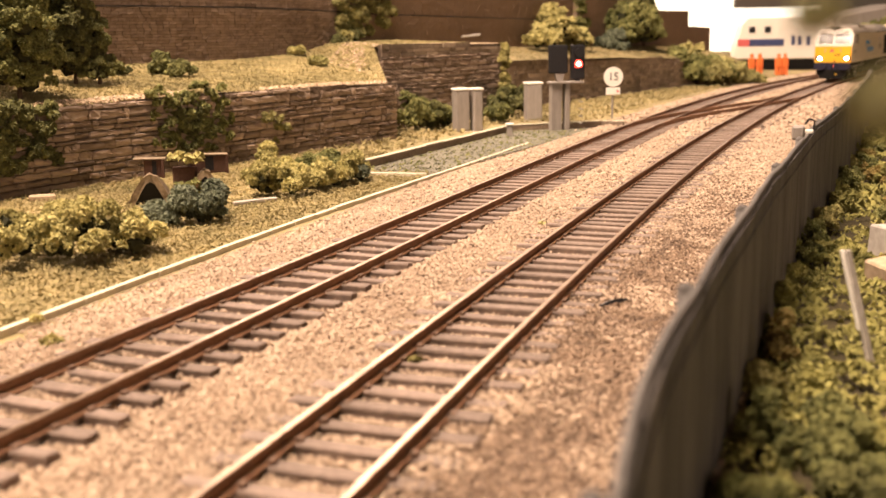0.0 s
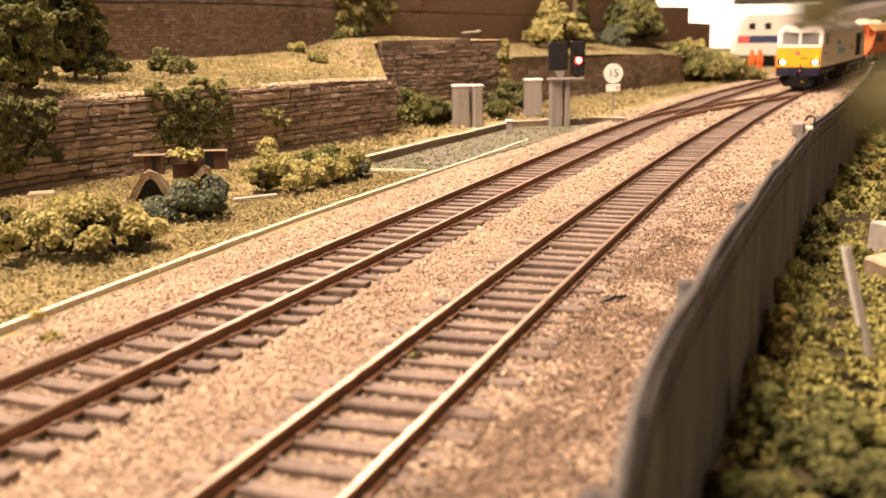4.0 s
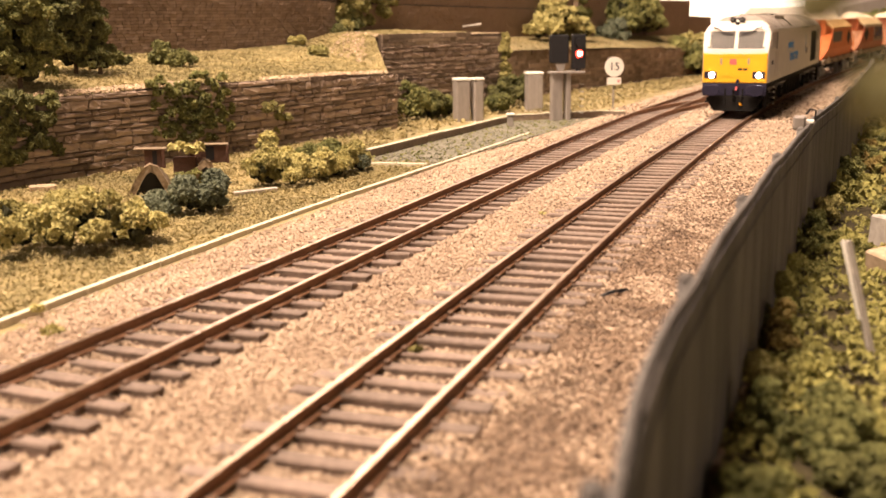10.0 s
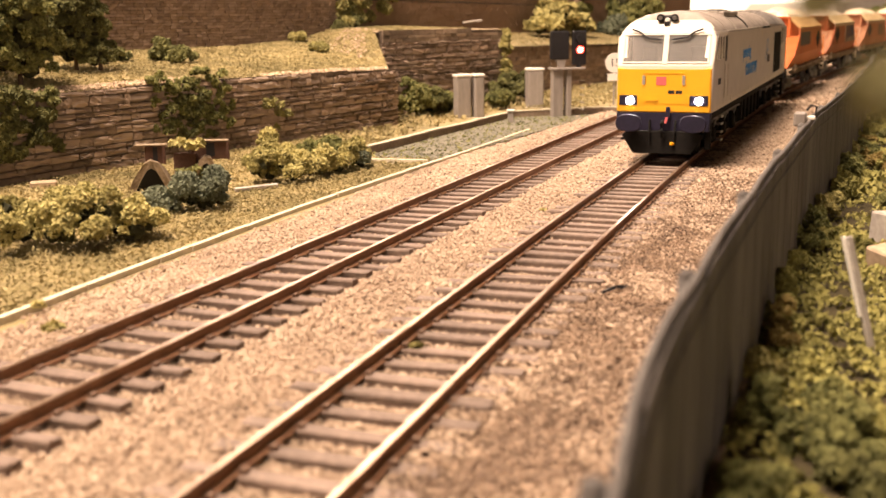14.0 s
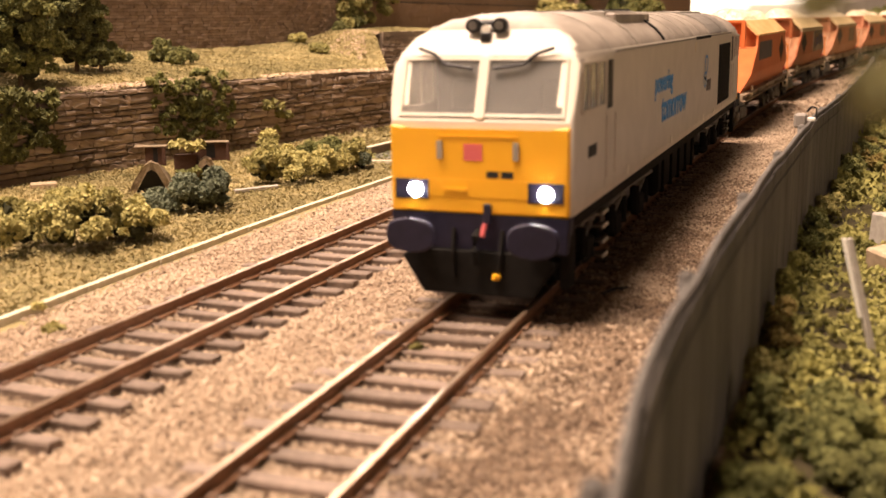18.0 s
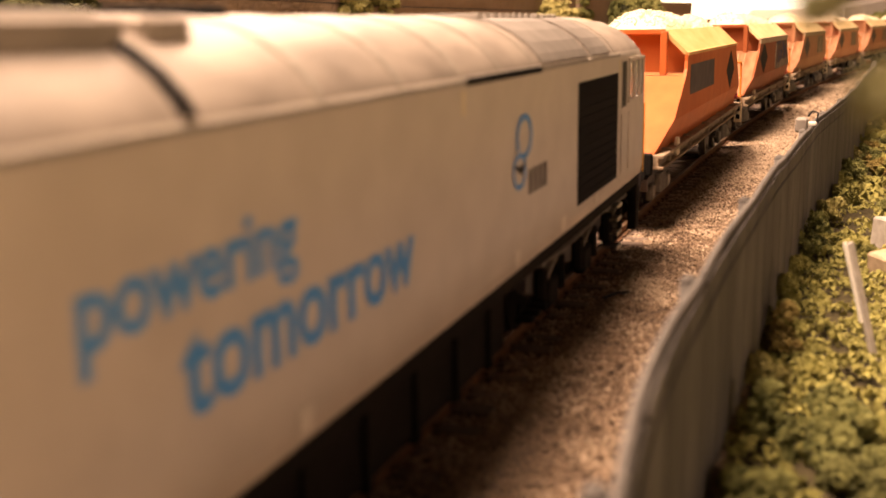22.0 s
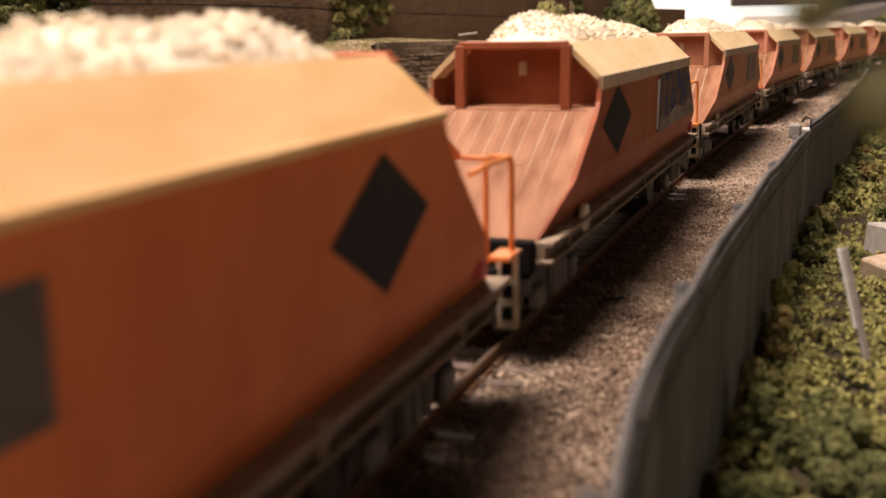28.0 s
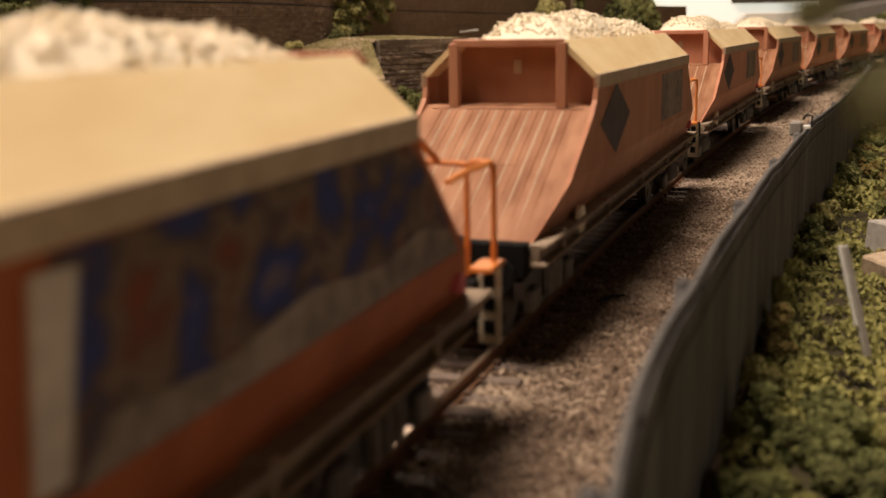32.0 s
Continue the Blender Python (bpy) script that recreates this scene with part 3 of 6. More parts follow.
# grassy bank between the retaining walls and the high wall
FRONT = [(-230, 248, 25), (-186, 318, 25.6), (-110, 438, 26.8), (-60, 517, 26.2), (-28, 572, 24.6), (-38, 622, 43.5), (4, 672, 43.6), (38, 718, 42.6), (36, 752, 31), (150, 917, 28), (262, 1082, 21), (340, 1210, 12)]
BACK = [(-340, 262, 38), (-262, 384, 38), (-178, 514, 38), (-118, 607, 38), (-90, 650, 40), (-70, 682, 46), (-38, 730, 46.5), (-4, 782, 44), (30, 830, 39), (130, 985, 37), (230, 1140, 34), (300, 1250, 28)]
bv, bf, m = [], [], 10
for (x0, y0, z0), (x1, y1, z1) in zip(FRONT, BACK):
    for j in range(m):
        t = j / (m - 1)
        bv.append((x0 + (x1 - x0) * t, y0 + (y1 - y0) * t, z0 + (z1 - z0) * t ** 0.8 + (0.9 * noise.noise((x0 / 9 + t * 3, y0 / 9, t * 5)) if 0 < j < m - 1 else 0)))
for i in range(len(FRONT) - 1):
    for j in range(m - 1):
        bf.append((i * m + j, i * m + j + 1, (i + 1) * m + j + 1, (i + 1) * m + j))
tagged(link("bank", bv, bf, M_GROUND, smooth=True), "dry grassy bank behind the stone walls", "bank", kind="structure")


def bank_points(u0, u1, t0, t1, n):
    u, t = rng.uniform(u0, u1, n), rng.uniform(t0, t1, n)
    idx = np.arange(len(FRONT))
    F, B = np.array(FRONT, float), np.array(BACK, float)
    a = np.stack([np.interp(u, idx, F[:, c]) for c in range(3)], -1)
    b = np.stack([np.interp(u, idx, B[:, c]) for c in range(3)], -1)
    q = a + (b - a) * t[:, None]
    q[:, 2] = a[:, 2] + (b[:, 2] - a[:, 2]) * t ** 0.8
    return q


pts = np.concatenate([bank_points(0.3, 4, 0, 1, 44000), bank_points(4, 7, 0, 1, 9000), bank_points(7, 11, 0, 1, 6000)])
v, f = bits(pts + [0, 0, 0.4], rng.uniform(0.2, 0.52, len(pts)), flat=0.9, jitter=0.7, flakes=True)
tagged(link("bank_grass", v, f, M_DRYGRASS), "short dry yellow grass on the bank", "grass", kind="stuff")

crumbs = np.concatenate([bank_points(0.6, 2.15, 0, 0.07, 1500), bank_points(2.6, 4, 0, 0.04, 700), bank_points(4.0, 5.2, 0.2, 0.6, 300), bank_points(5, 7.6, 0, 0.05, 500)])
v, f = bits(crumbs + [0, 0, 0.5], rng.uniform(0.35, 1.1, len(crumbs)), flat=0.7)
tagged(link("crumbly_edge", v, f, M_EARTH), "pale crumbly earth along the wall tops", "earth", kind="stuff")

# verge between the far track and the walls
def scatter(s0, s1, l0, l1, n, z, size, mat, name, label, hgt=0.3):
    s, l = rng.uniform(s0, s1, n), rng.uniform(l0, l1, n)
    x, y, _ = at(s, l)
    keep = ~((s > 415) & (s < 655) & (l > -140) & (l < -88))
    s, l, x, y = s[keep], l[keep], x[keep], y[keep]
    n = len(s)
    k = np.array([noise.noise((a / 14, b / 14, 2.0)) for a, b in zip(x, y)])
    q = np.stack([x, y, z + rng.uniform(0, hgt, n) + np.clip(k, 0, 1) * hgt], -1)
    v, f = bits(q, rng.uniform(0.5, 1.3, n) * size, flat=0.9, jitter=0.7, flakes=True)
    return tagged(link(name, v, f, mat), label, "grass", kind="stuff")


scatter(120, 480, -210, -91, 56000, -3.8, 0.33, M_DRYGRASS, "verge_grass", "yellow dry grass beside the far track", 0.8)
scatter(470, 1280, -200, -92, 9000, -3.8, 0.9, M_DRYGRASS, "far_verge_grass", "yellow dry grass along the distant line", 1.2)

# concrete cable trough and yard edging
def edging(name, pts, w, z0, z1, mat, label, cat="kerb", pieces=0):
    t = thing(name, label, cat, kind="structure")
    for (x0, y0), (x1, y1) in zip(pts, pts[1:]):
        d = math.hypot(x1 - x0, y1 - y0)
        n = max(1, round(d / pieces)) if pieces else 1
        ang = math.degrees(math.atan2(y1 - y0, x1 - x0))
        for i in range(n):
            a = (i + 0.5) / n
            ob = part("slab", box(-d / n / 2 + 0.12, d / n / 2 - 0.12, -w / 2, w / 2, z0, z1 + rng.normal(0, 0.08), 0.12), mat, t)
            ob.matrix_basis = P(x0 + (x1 - x0) * a + rng.normal(0, 0.06), y0 + (y1 - y0) * a, 0, 0, 0, ang + rng.normal(0, 0.25))
    return t


edging("cable_trough", [(at(s, -88.5 + 1.5 * math.sin(s / 60))[0], at(s, -88.5 + 1.5 * math.sin(s / 60))[1]) for s in range(120, 531, 41)], 1.5, -4.5, -2.8, M_CONCRETE, "pale concrete cable trough beside the track", pieces=13)
YARD_LINE = [(-36, 432), (-31, 443), (0, 512), (39, 599), (92, 618), (104, 612)]
edging("yard_kerb", YARD_LINE, 1.8, -4.5, -0.35, M_STONE_J, "darker stone kerb face round a small yard", pieces=18)
edging("yard_edging", YARD_LINE, 2.3, -0.3, 0.25, M_CONCRETE, "pale concrete coping round a small grey yard", pieces=18)
edging("yard_crossing", [(-30, 420), (-6, 415)], 1.6, -4.5, -2.4, M_CONCRETE, "pale concrete cross edging", pieces=12)
link("yard", [(-28, 423, -3.4), (-4, 417, -3.4), (42, 512, -3.2), (94, 612, -3.2), (40, 597, -3.2), (1, 510, -3.2), (-30, 441, -3.4)], [tuple(range(7))], M_YARD)
yp = np.stack([rng.uniform(-36, 100, 9000), rng.uniform(418, 652, 9000)], -1)
yl = np.array([[-28, 423], [-4, 417], [42, 512], [94, 612], [40, 597], [1, 510], [-30, 441]], float)
inside = np.zeros(len(yp), bool)
for (x0, y0), (x1, y1) in zip(yl, np.roll(yl, -1, 0)):
    hit = ((y0 > yp[:, 1]) != (y1 > yp[:, 1])) & (yp[:, 0] < (x1 - x0) * (yp[:, 1] - y0) / (y1 - y0 + 1e-9) + x0)
    inside ^= hit
yp = yp[inside]
v, f = bits(np.column_stack([yp, np.full(len(yp), -3.3)]), rng.uniform(0.3, 0.7, len(yp)), flat=0.7)
tagged(link("yard_gravel", v, f, M_YARD), "dull grey-green gravel in the yard", "gravel", kind="stuff")
tagged(bpy.data.objects["yard"], "grey gravel yard within concrete edging", "yard", kind="structure")

yv = np.column_stack([yp[::4] + rng.normal(0, 1.5, yp[::4].shape), np.full(len(yp[::4]), -3.1)])
v, f = bits(yv, rng.uniform(0.3, 0.8, len(yv)), flat=0.8, jitter=0.7)
tagged(link("yard_weeds", v, f, M_FLOCK_G), "sparse green weeds in the gravel yard", "weeds", kind="stuff")

# ---- lineside equipment ----
marker = thing("marker_post", "short grey-white marker post at the yard edge", "post", P(36, 566, -3.6))
part("shaft", box(-1.6, 1.6, -1.2, 1.2, -0.5, 6.4, 0.3), M_CABINET, marker)
part("cap", box(-2.2, 2.2, -1.8, 1.8, 6.3, 7.4, 0.3), M_WHITE, marker, "white cap")
def cabinet(x, y, w, d, h, rz, label):
    t = thing("relay_cabinet", label, "cabinet", P(x, y, -4.2, 0, 0, rz), "lineside cabinets")
    part("body", box(-w / 2, w / 2, -d / 2, d / 2, 0, h, 0.35), M_CABINET, t)
    part("lid", box(-w / 2 - 0.4, w / 2 + 0.4, -d / 2 - 0.4, d / 2 + 0.4, h - 0.1, h + 1.2, 0.3), M_WHITE, t, "white lid")
    part("door", box(-w / 2 + 0.7, w / 2 - 0.7, -d / 2 - 0.25, -d / 2 + 0.1, 1.2, h - 1, 0.1), M_CABINET, t)
    part("plinth", box(-w / 2 - 0.6, w / 2 + 0.6, -d / 2 - 0.6, d / 2 + 0.6, -0.8, 0.6, 0.1), M_CONCRETE, t, "concrete plinth")


cabinet(11.2, 606, 8.2, 7, 23.4, 18, "tall grey lineside cabinet with a white lid")
cabinet(20.0, 607, 5.4, 7, 23.4, 18, "narrow grey lineside cabinet with a white lid")
cabinet(57.5, 674, 10, 8, 23, 10, "wide grey lineside cabinet with a white lid")

sig = thing("colour_light_signal", "grey two-headed signal showing a red light", "signal", P(66, 599, -4.0, 0, 0, 14))
part("base_slab", box(-13, 11, -4, 4, -0.5, 0.6, 0.2), M_CONCRETE, sig, "pale concrete base")
for x0, x1 in ((-5.6, 0.4), (2.4, 5.2)):
    part("column", box(x0, x1, -2.4, 2.4, 0.5, 26.6, 0.3), M_CABINET, sig)
part("platform", box(-6.5, 13.0, -4, 4, 26.4, 27.6, 0.2), M_CABINET, sig)
head1 = part("signal_head", box(-6.6, 4.2, -1.4, 1.6, 32, 47.4, 0.6), M_BLACK, sig, "black backing board seen from behind")
part("bracket", prism([(-3.5, 32), (2.4, 32), (1.2, 27.5), (-1.8, 27.5)], "y", -1, 1), M_CABINET, head1)
head2 = part("signal_head", box(6.2, 14.2, -1.4, 1.4, 28.6, 47.4, 0.6), M_BLACK, sig, "black signal head with a lit red aspect")
part("lens", rod((10.2, -1.4, 37.0), (10.2, -2.0, 37.0), 2.1, 16), M_RED, head2, "glowing red lens")
part("lens_core", rod((10.2, -2.0, 37.0), (10.2, -2.2, 37.0), 1.2, 16), M_REDCORE, head2)
part("hood", rod((10.2, -1.5, 43), (10.2, -3.2, 43), 2.6, 16), M_BLACK, head2)
part("stem", rod((10.2, 0, 27), (10.2, 0, 31), 1.6, 8), M_BLACK, head2)
for k in range(5):
    part("ladder_rung", box(12, 12.6, -3, 3, 4 + 4 * k, 4.5 + 4 * k), M_CABINET, sig)


def text_mesh(name, body, size, mat, parent, m, depth=0.05, align="CENTER", label=""):
    cu = bpy.data.curves.new(name, "FONT")
    cu.body, cu.size, cu.extrude, cu.align_x, cu.align_y = body, size, depth, align, "CENTER"
    cu.offset = 0.018 * size if size > 7.1 else 0.0
    tmp = new("lettering_source", cu)
    bpy.context.view_layer.update()
    me = bpy.data.meshes.new_from_object(tmp.evaluated_get(bpy.context.evaluated_depsgraph_get()))
    bpy.data.objects.remove(tmp)
    me.transform(Matrix.Scale(MM, 4))
    me.materials.clear()
    me.materials.append(mat)
    ob = new(name, me)
    ob.parent = parent
    ob.matrix_basis = m
    return tagged(ob, label)


sign = thing("speed_sign", "round white speed sign reading 15 on a post", "sign", P(108, 680, -4, 0, 0, 9))
part("post", rod((0, 0, 0), (0, 0, 21), 0.6, 8), M_CABINET, sign)
disc = part("disc", rod((0, -0.9, 26.2), (0, -1.5, 26.2), 6.2, 32), M_WHITE, sign, "white disc")
text_mesh("number", "15", 7.0, M_INK, disc, P(0, -1.55, 26.2, 90, 0, 0), 0.04, label="black figures 15")
plate = part("plate", box(-4.6, 4.6, -1.4, -0.8, 15.2, 19.6, 0.1), M_WHITE, sign, "small white plate")
part("mark", box(2.2, 3.4, -1.55, -1.35, 16.6, 18), M_LOGORED, plate)

# two small brick shafts with arched hoods
def shaft(x, y, w, h, rz, label, block, slab):
    t = thing("brick_shaft", label, "shaft", P(x, y, -4.5, 0, 0, rz), "small brick shafts")
    out = [(-w * 0.56, 0), (-w * 0.36, h * 0.48), (-w * 0.15, h * 0.9), (0, h), (w * 0.15, h * 0.9), (w * 0.33, h * 0.5), (w * 0.48, h * 0.12)]
    inn = [(u * 0.7, max(0, q * 0.8 - 0.4)) for u, q in out]
    hood = prism(out + inn[::-1], "y", 0, 8)
    for q in hood.verts:
        q.co += Vector(rng.normal(0, 0.18, 3))
    part("hood", hood, M_TILE, t, "weathered gabled hood")
    part("recess", prism([(u * 0.98, z + 0.02) for u, z in inn], "y", 2.2, 7.5), M_BLACK, t, "dark opening")
    b0, b1 = block
    blk = part("brick_block", box(b0, b1, 4.5, 9, h - 1.8, h + 4.3, 0.25), M_BRICKRED, t, "red-brown brick block")
    part("opening", box(b0 + (b1 - b0) * 0.4, b0 + (b1 - b0) * 0.62, 4.38, 5, h - 0.8, h + 3.9), M_BLACK, blk)
    part("post", box(b1 - 0.9, b1 + 0.1, 3.9, 4.9, h - 2, h + 4.2, 0.15), M_BRICKRED, blk)
    top = box(slab[0], slab[1], 3.9, 9.2, h + 4.3, h + 4.7, 0.1)
    for q in top.verts:
        q.co.z += 0.35 * noise.noise((q.co.x / 2, q.co.y / 2, x))
    part("top_slab", top, M_TILE, t, "thin weathered slab")


shaft(-97, 354, 15.0, 11, 12, "small ruined brick shaft with a gabled hood", (-2, 4.6), (-5.4, 5.2))
shaft(-81.5, 366, 11.0, 10.8, 12, "smaller ruined brick shaft with a gabled hood", (-4.8, 8.2), (-2.2, 8.2))
tagged(part("ruined_wall", box(-93, -85, 368, 371, -5, 7, 0.3), M_BRICKRED), "overgrown brick remains between two shafts", "ruin")
foliage("ruin_moss", [(-93 + 1.6 * i, 367 + rng.normal(0, 0.8), 10.2 + rng.normal(0, 0.5), rng.uniform(1.0, 1.7)) for i in range(7)], M_FLOCK_Y, "yellow moss on the brick remains", "moss", size=0.6, core=False)
foliage("ruin_weeds", [(-92 + 1.5 * i, 366 + rng.normal(0, 0.8), -3 + 6 * rng.uniform(), rng.uniform(1.2, 2.0)) for i in range(7)], M_FLOCK_G, "green weeds growing between the brick shafts", "weeds", size=0.45, core=False)
tagged(part("timber_baulk", rod((-69, 350, -3.2), (-56, 358, -3.0), 0.8, 6), M_WOOD), "pale timber lying in the grass", "timber")
tagged(part("pale_crate", tube([(-1, 800, 47), (5, 804, 57), (13, 806, 51), (7, 800, 45.5), (-1, 800, 47)], 0.6, 5, tube([(16, 802, 47.5), (26, 806, 48.5), (30, 804, 49)], 0.9, 5)), M_WOOD), "pale broken wooden frame on the bank", "frame")

# ---- fence and the ground beyond it ----
FX = [(5, 36), (7.5, 48), (9.3, 56), (10.7, 62.6), (12.4, 69), (14.2, 75.5), (16.5, 83), (19.5, 92), (22.9, 101), (27.8, 114), (32.5, 126.5), (39, 143), (49, 168), (63.2, 203), (81.4, 246), (104, 300), (127, 349), (164, 430), (243, 612), (332, 830)]
FTOP = 24.0
FBAY = 57.2


def fence_at(u):
    acc = np.concatenate([[0], np.cumsum([math.hypot(b[0] - a[0], b[1] - a[1]) for a, b in zip(FX, FX[1:])])])
    px_, py_ = [q[0] for q in FX], [q[1] for q in FX]
    soft = lambda w: (np.mean([np.interp(w + k, acc, px_) for k in (-6, -3, 0, 3, 6)]), np.mean([np.interp(w + k, acc, py_) for k in (-6, -3, 0, 3, 6)]))
    (x, y), (x2, y2) = soft(u), soft(u + 3)
    return float(x), float(y), math.atan2(y2 - y, x2 - x)


def fence_strip(name, u0, u1, w0, w1, z0, z1, parent, step=4.8, wave=0.0, bow=0.0):
    """A bar or sheet that follows the fence; w0 to w1 across it, towards the track."""
    us = np.linspace(u0, u1, max(2, int((u1 - u0) / step) + 1))
    cv = []
    for u in us:
        x, y, a = fence_at(u)
        nx, ny = -math.sin(a), math.cos(a)
        o = wave * math.sin(u * 1.9) + bow * math.sin(math.pi * (u - u0) / (u1 - u0))
        top = z1 + 0.25 * noise.noise((u / 14, 2.3, 0)) + 0.8 * bow * math.sin(math.pi * (u - u0) / (u1 - u0))
        cv += [(x + nx * (w0 + o), y + ny * (w0 + o), z0), (x + nx * (w1 + o), y + ny * (w1 + o), z0), (x + nx * (w1 + o), y + ny * (w1 + o), top - 0.2), (x + nx * (w1 + o - 0.25), y + ny * (w1 + o - 0.25), top), (x + nx * (w0 + o + 0.25), y + ny * (w0 + o + 0.25), top), (x + nx * (w0 + o), y + ny * (w0 + o), top - 0.2)]
    n = len(us)
    cf = [(6 * i + k, 6 * i + (k + 1) % 6, 6 * i + 6 + (k + 1) % 6, 6 * i + 6 + k) for i in range(n - 1) for k in range(6)] + [tuple(range(6)), tuple(range(6 * n - 1, 6 * n - 7, -1))]
    return link(name, cv, cf, M_FENCE, parent)


fence = thing("boundary_fence", "tall grey weathered panel fence with round posts", "fence", kind="structure")
for i in range(13):
    u0 = 25.5 + (i - 1) * FBAY if i else 0.0
    u1 = 25.5 + i * FBAY
    bay = fence_strip("panel", u0 + 0.15, u1 - 0.15, -0.4, 0.4, -9, FTOP, fence, 2.4, 0.0, 0.25)
    tagged(bay, "mottled grey fence panel")
    cuts = np.linspace(u0, u1, 5)
    for a_, b_ in zip(cuts, cuts[1:]):
        fence_strip("cover_board", a_ + 0.25, b_ - 0.25, -0.66, -0.4, -9, FTOP - 1.2 + rng.normal(0, 0.1), bay, 2.4, 0.0, 0.0)
    fence_strip("wire", u0 + 0.3, u1 - 0.3, -0.78, -0.62, FTOP - 4.4, FTOP - 4.15, bay)
    x, y, a = fence_at(u1)
    nx, ny = -math.sin(a), math.cos(a)
    bm = rod((0, 0, -9), (0, 0, FTOP - 1.2), 1.05, 12)
    bmesh.ops.create_uvsphere(bm, u_segments=12, v_segments=6, radius=1.05, matrix=Matrix.Translation((0, 0, FTOP - 1.2)))
    po = part("post", bm, M_FENCE, fence, "round grey post behind the panels", smooth=True)
    po.matrix_basis = P(x + nx * 1.45, y + ny * 1.45, 0)

x, y, a = fence_at(264)
box_t = thing("fence_box", "small grey box with a wire loop on the fence top", "box", P(x, y, FTOP, 0, 0, math.degrees(a)))
part("body", box(-1.6, 1.6, 0.9, 4.2, -2.0, 1.8, 0.5), M_CABINET, box_t)
part("wire_loop", tube([(0, 1, 2.2), (0, 0, 3.6), (0, -1.4, 3.2), (0, -1.2, 0.6)], 0.3, 6), M_BLACK, box_t)
part("clip", box(-1, 1, -1.2, 1.2, -0.2, 0.8, 0.2), M_WHITE, box_t)

strip("scrub_soil", NEAR, 40, 900, 12, [(46, -9), (46, -6.9), (300, -7.2), (300, -9)], M_SOIL, None, "dark soil under the scrub", "structure")
sc = np.stack([np.concatenate([rng.uniform(60, 330, 36000), rng.uniform(330, 900, 14000)]), rng.uniform(46.5, 135, 50000)], -1)
x, y, _ = at(sc[:, 0], sc[:, 1])
kk = np.array([noise.noise((a / 11, b / 11, 4.0)) + 0.5 * noise.noise((a / 4, b / 4, 1.0)) for a, b in zip(x, y)])
ok = kk > -0.18
v, f = bits(np.column_stack([x, y, -6.6 + 4.0 * np.clip(kk, 0, 1) + rng.uniform(0, 0.8, len(x))])[ok], np.where(y[ok] < 330, 0.6, 1.2) * rng.uniform(0.4, 1.05, int(ok.sum())), jitter=0.7, flakes=True)
tagged(link("scrub_grass", v, f, M_FLOCK_R), "clumpy green and yellow scrub outside the fence", "grass", kind="stuff")
SCRUB = [(M_FLOCK_R, "mixed olive scrub clump outside the fence"), (M_FLOCK_G, "dark green scrub clump outside the fence"), (M_FLOCK_Y, "yellow-green scrub clump outside the fence"), (M_FLOCK_O, "ochre scrub clump outside the fence")]
for i in range(150):
    s = 100 + 9.5 * i ** 0.9 + rng.uniform(-6, 6)
    by_fence = i % 3 == 0
    l = rng.uniform(49, 56) if by_fence else rng.uniform(52, 100)
    l += max(0, min(8, (s - 250) / 20))
    x, y, _ = at(s, l)
    if math.hypot(x, y) < 100 or math.hypot(x - 70, y - 172) < 11 or math.hypot(x - 76, y - 182) < 9:
        continue
    w = rng.uniform(5, 11)
    pick = (0, 1, 0, 1, 2, 0, 1, 3)[i % 8]
    foliage("scrub_clump", ball_group(x, y, -8.5, w, rng.uniform(8, 12) if by_fence else rng.uniform(4, 9), 6), SCRUB[pick][0], SCRUB[pick][1], per_mm2=4.2 if y < 300 else 1.7, size=0.24 if y < 300 else 0.42, group="scrub clumps", knobs=(0.7, 2.0, 0.5), core=False)
mound = ball_group(74, 148, -8, 22, 15, 12, 13)
foliage("scrub_mound", mound, M_FLOCK_O, "large ochre scrub mound outside the fence", per_mm2=4.0, size=0.25, knobs=(0.9, 2.6, 0.4), core=True)
# extra clumps whose dark colour stands for the deep shade by the fence
for x, y, w, h in ((50, 124, 10, 6), (60, 131, 9, 6), (54, 138, 9, 9), (56, 148, 9, 9), (68, 134, 9, 4), (51, 131, 8, 9), (86, 140, 10, 8)):
    foliage("scrub_clump", ball_group(x, y, -9, w, h, 7), M_FLOCK_D if w > 9 else M_FLOCK_G, "dark green scrub clump added to stand for a shaded hollow", per_mm2=4, size=0.25, group="scrub clumps", knobs=(0.8, 2.2, 0.45), core=False)
pl = thing("leaning_plank", "weathered pale plank leaning in the scrub", "plank", Matrix.Translation((74.5 * MM, 178 * MM, -8.5 * MM)) @ Vector((-4.2, 5, 22)).to_track_quat("Z", "Y").to_matrix().to_4x4())
part("board", box(-1.0, 0.9, -0.4, 0.4, -2, 22.6, 0.2), M_WOOD, pl)
part("edge_strip", box(0.6, 1.3, -0.6, 0.0, 8.5, 22.8, 0.1), M_WHITE, pl, "whitish worn edge")
crate = thing("pale_slab", "pale weathered slab lying in the scrub", "slab", P(106, 236, -8, 4, -6, 16))
part("slab", box(-6, 12, -9, 9, 0, 6.5, 0.5), M_EARTH, crate)
slab2 = tagged(part("brown_slab", box(-6, 14, -6, 6, 0, 9, 0.5), M_WOOD), "weathered brown slab behind the scrub", "slab")
slab2.matrix_world = P(117, 268, -8, 0, 4, 20)
twig = tagged(part("dark_twig", tube([(31, 206, -2.5), (34, 209, -2.1), (37, 211, -2.4)], 0.5, 5), M_BLACK), "short dark twig on the ballast", "twig")

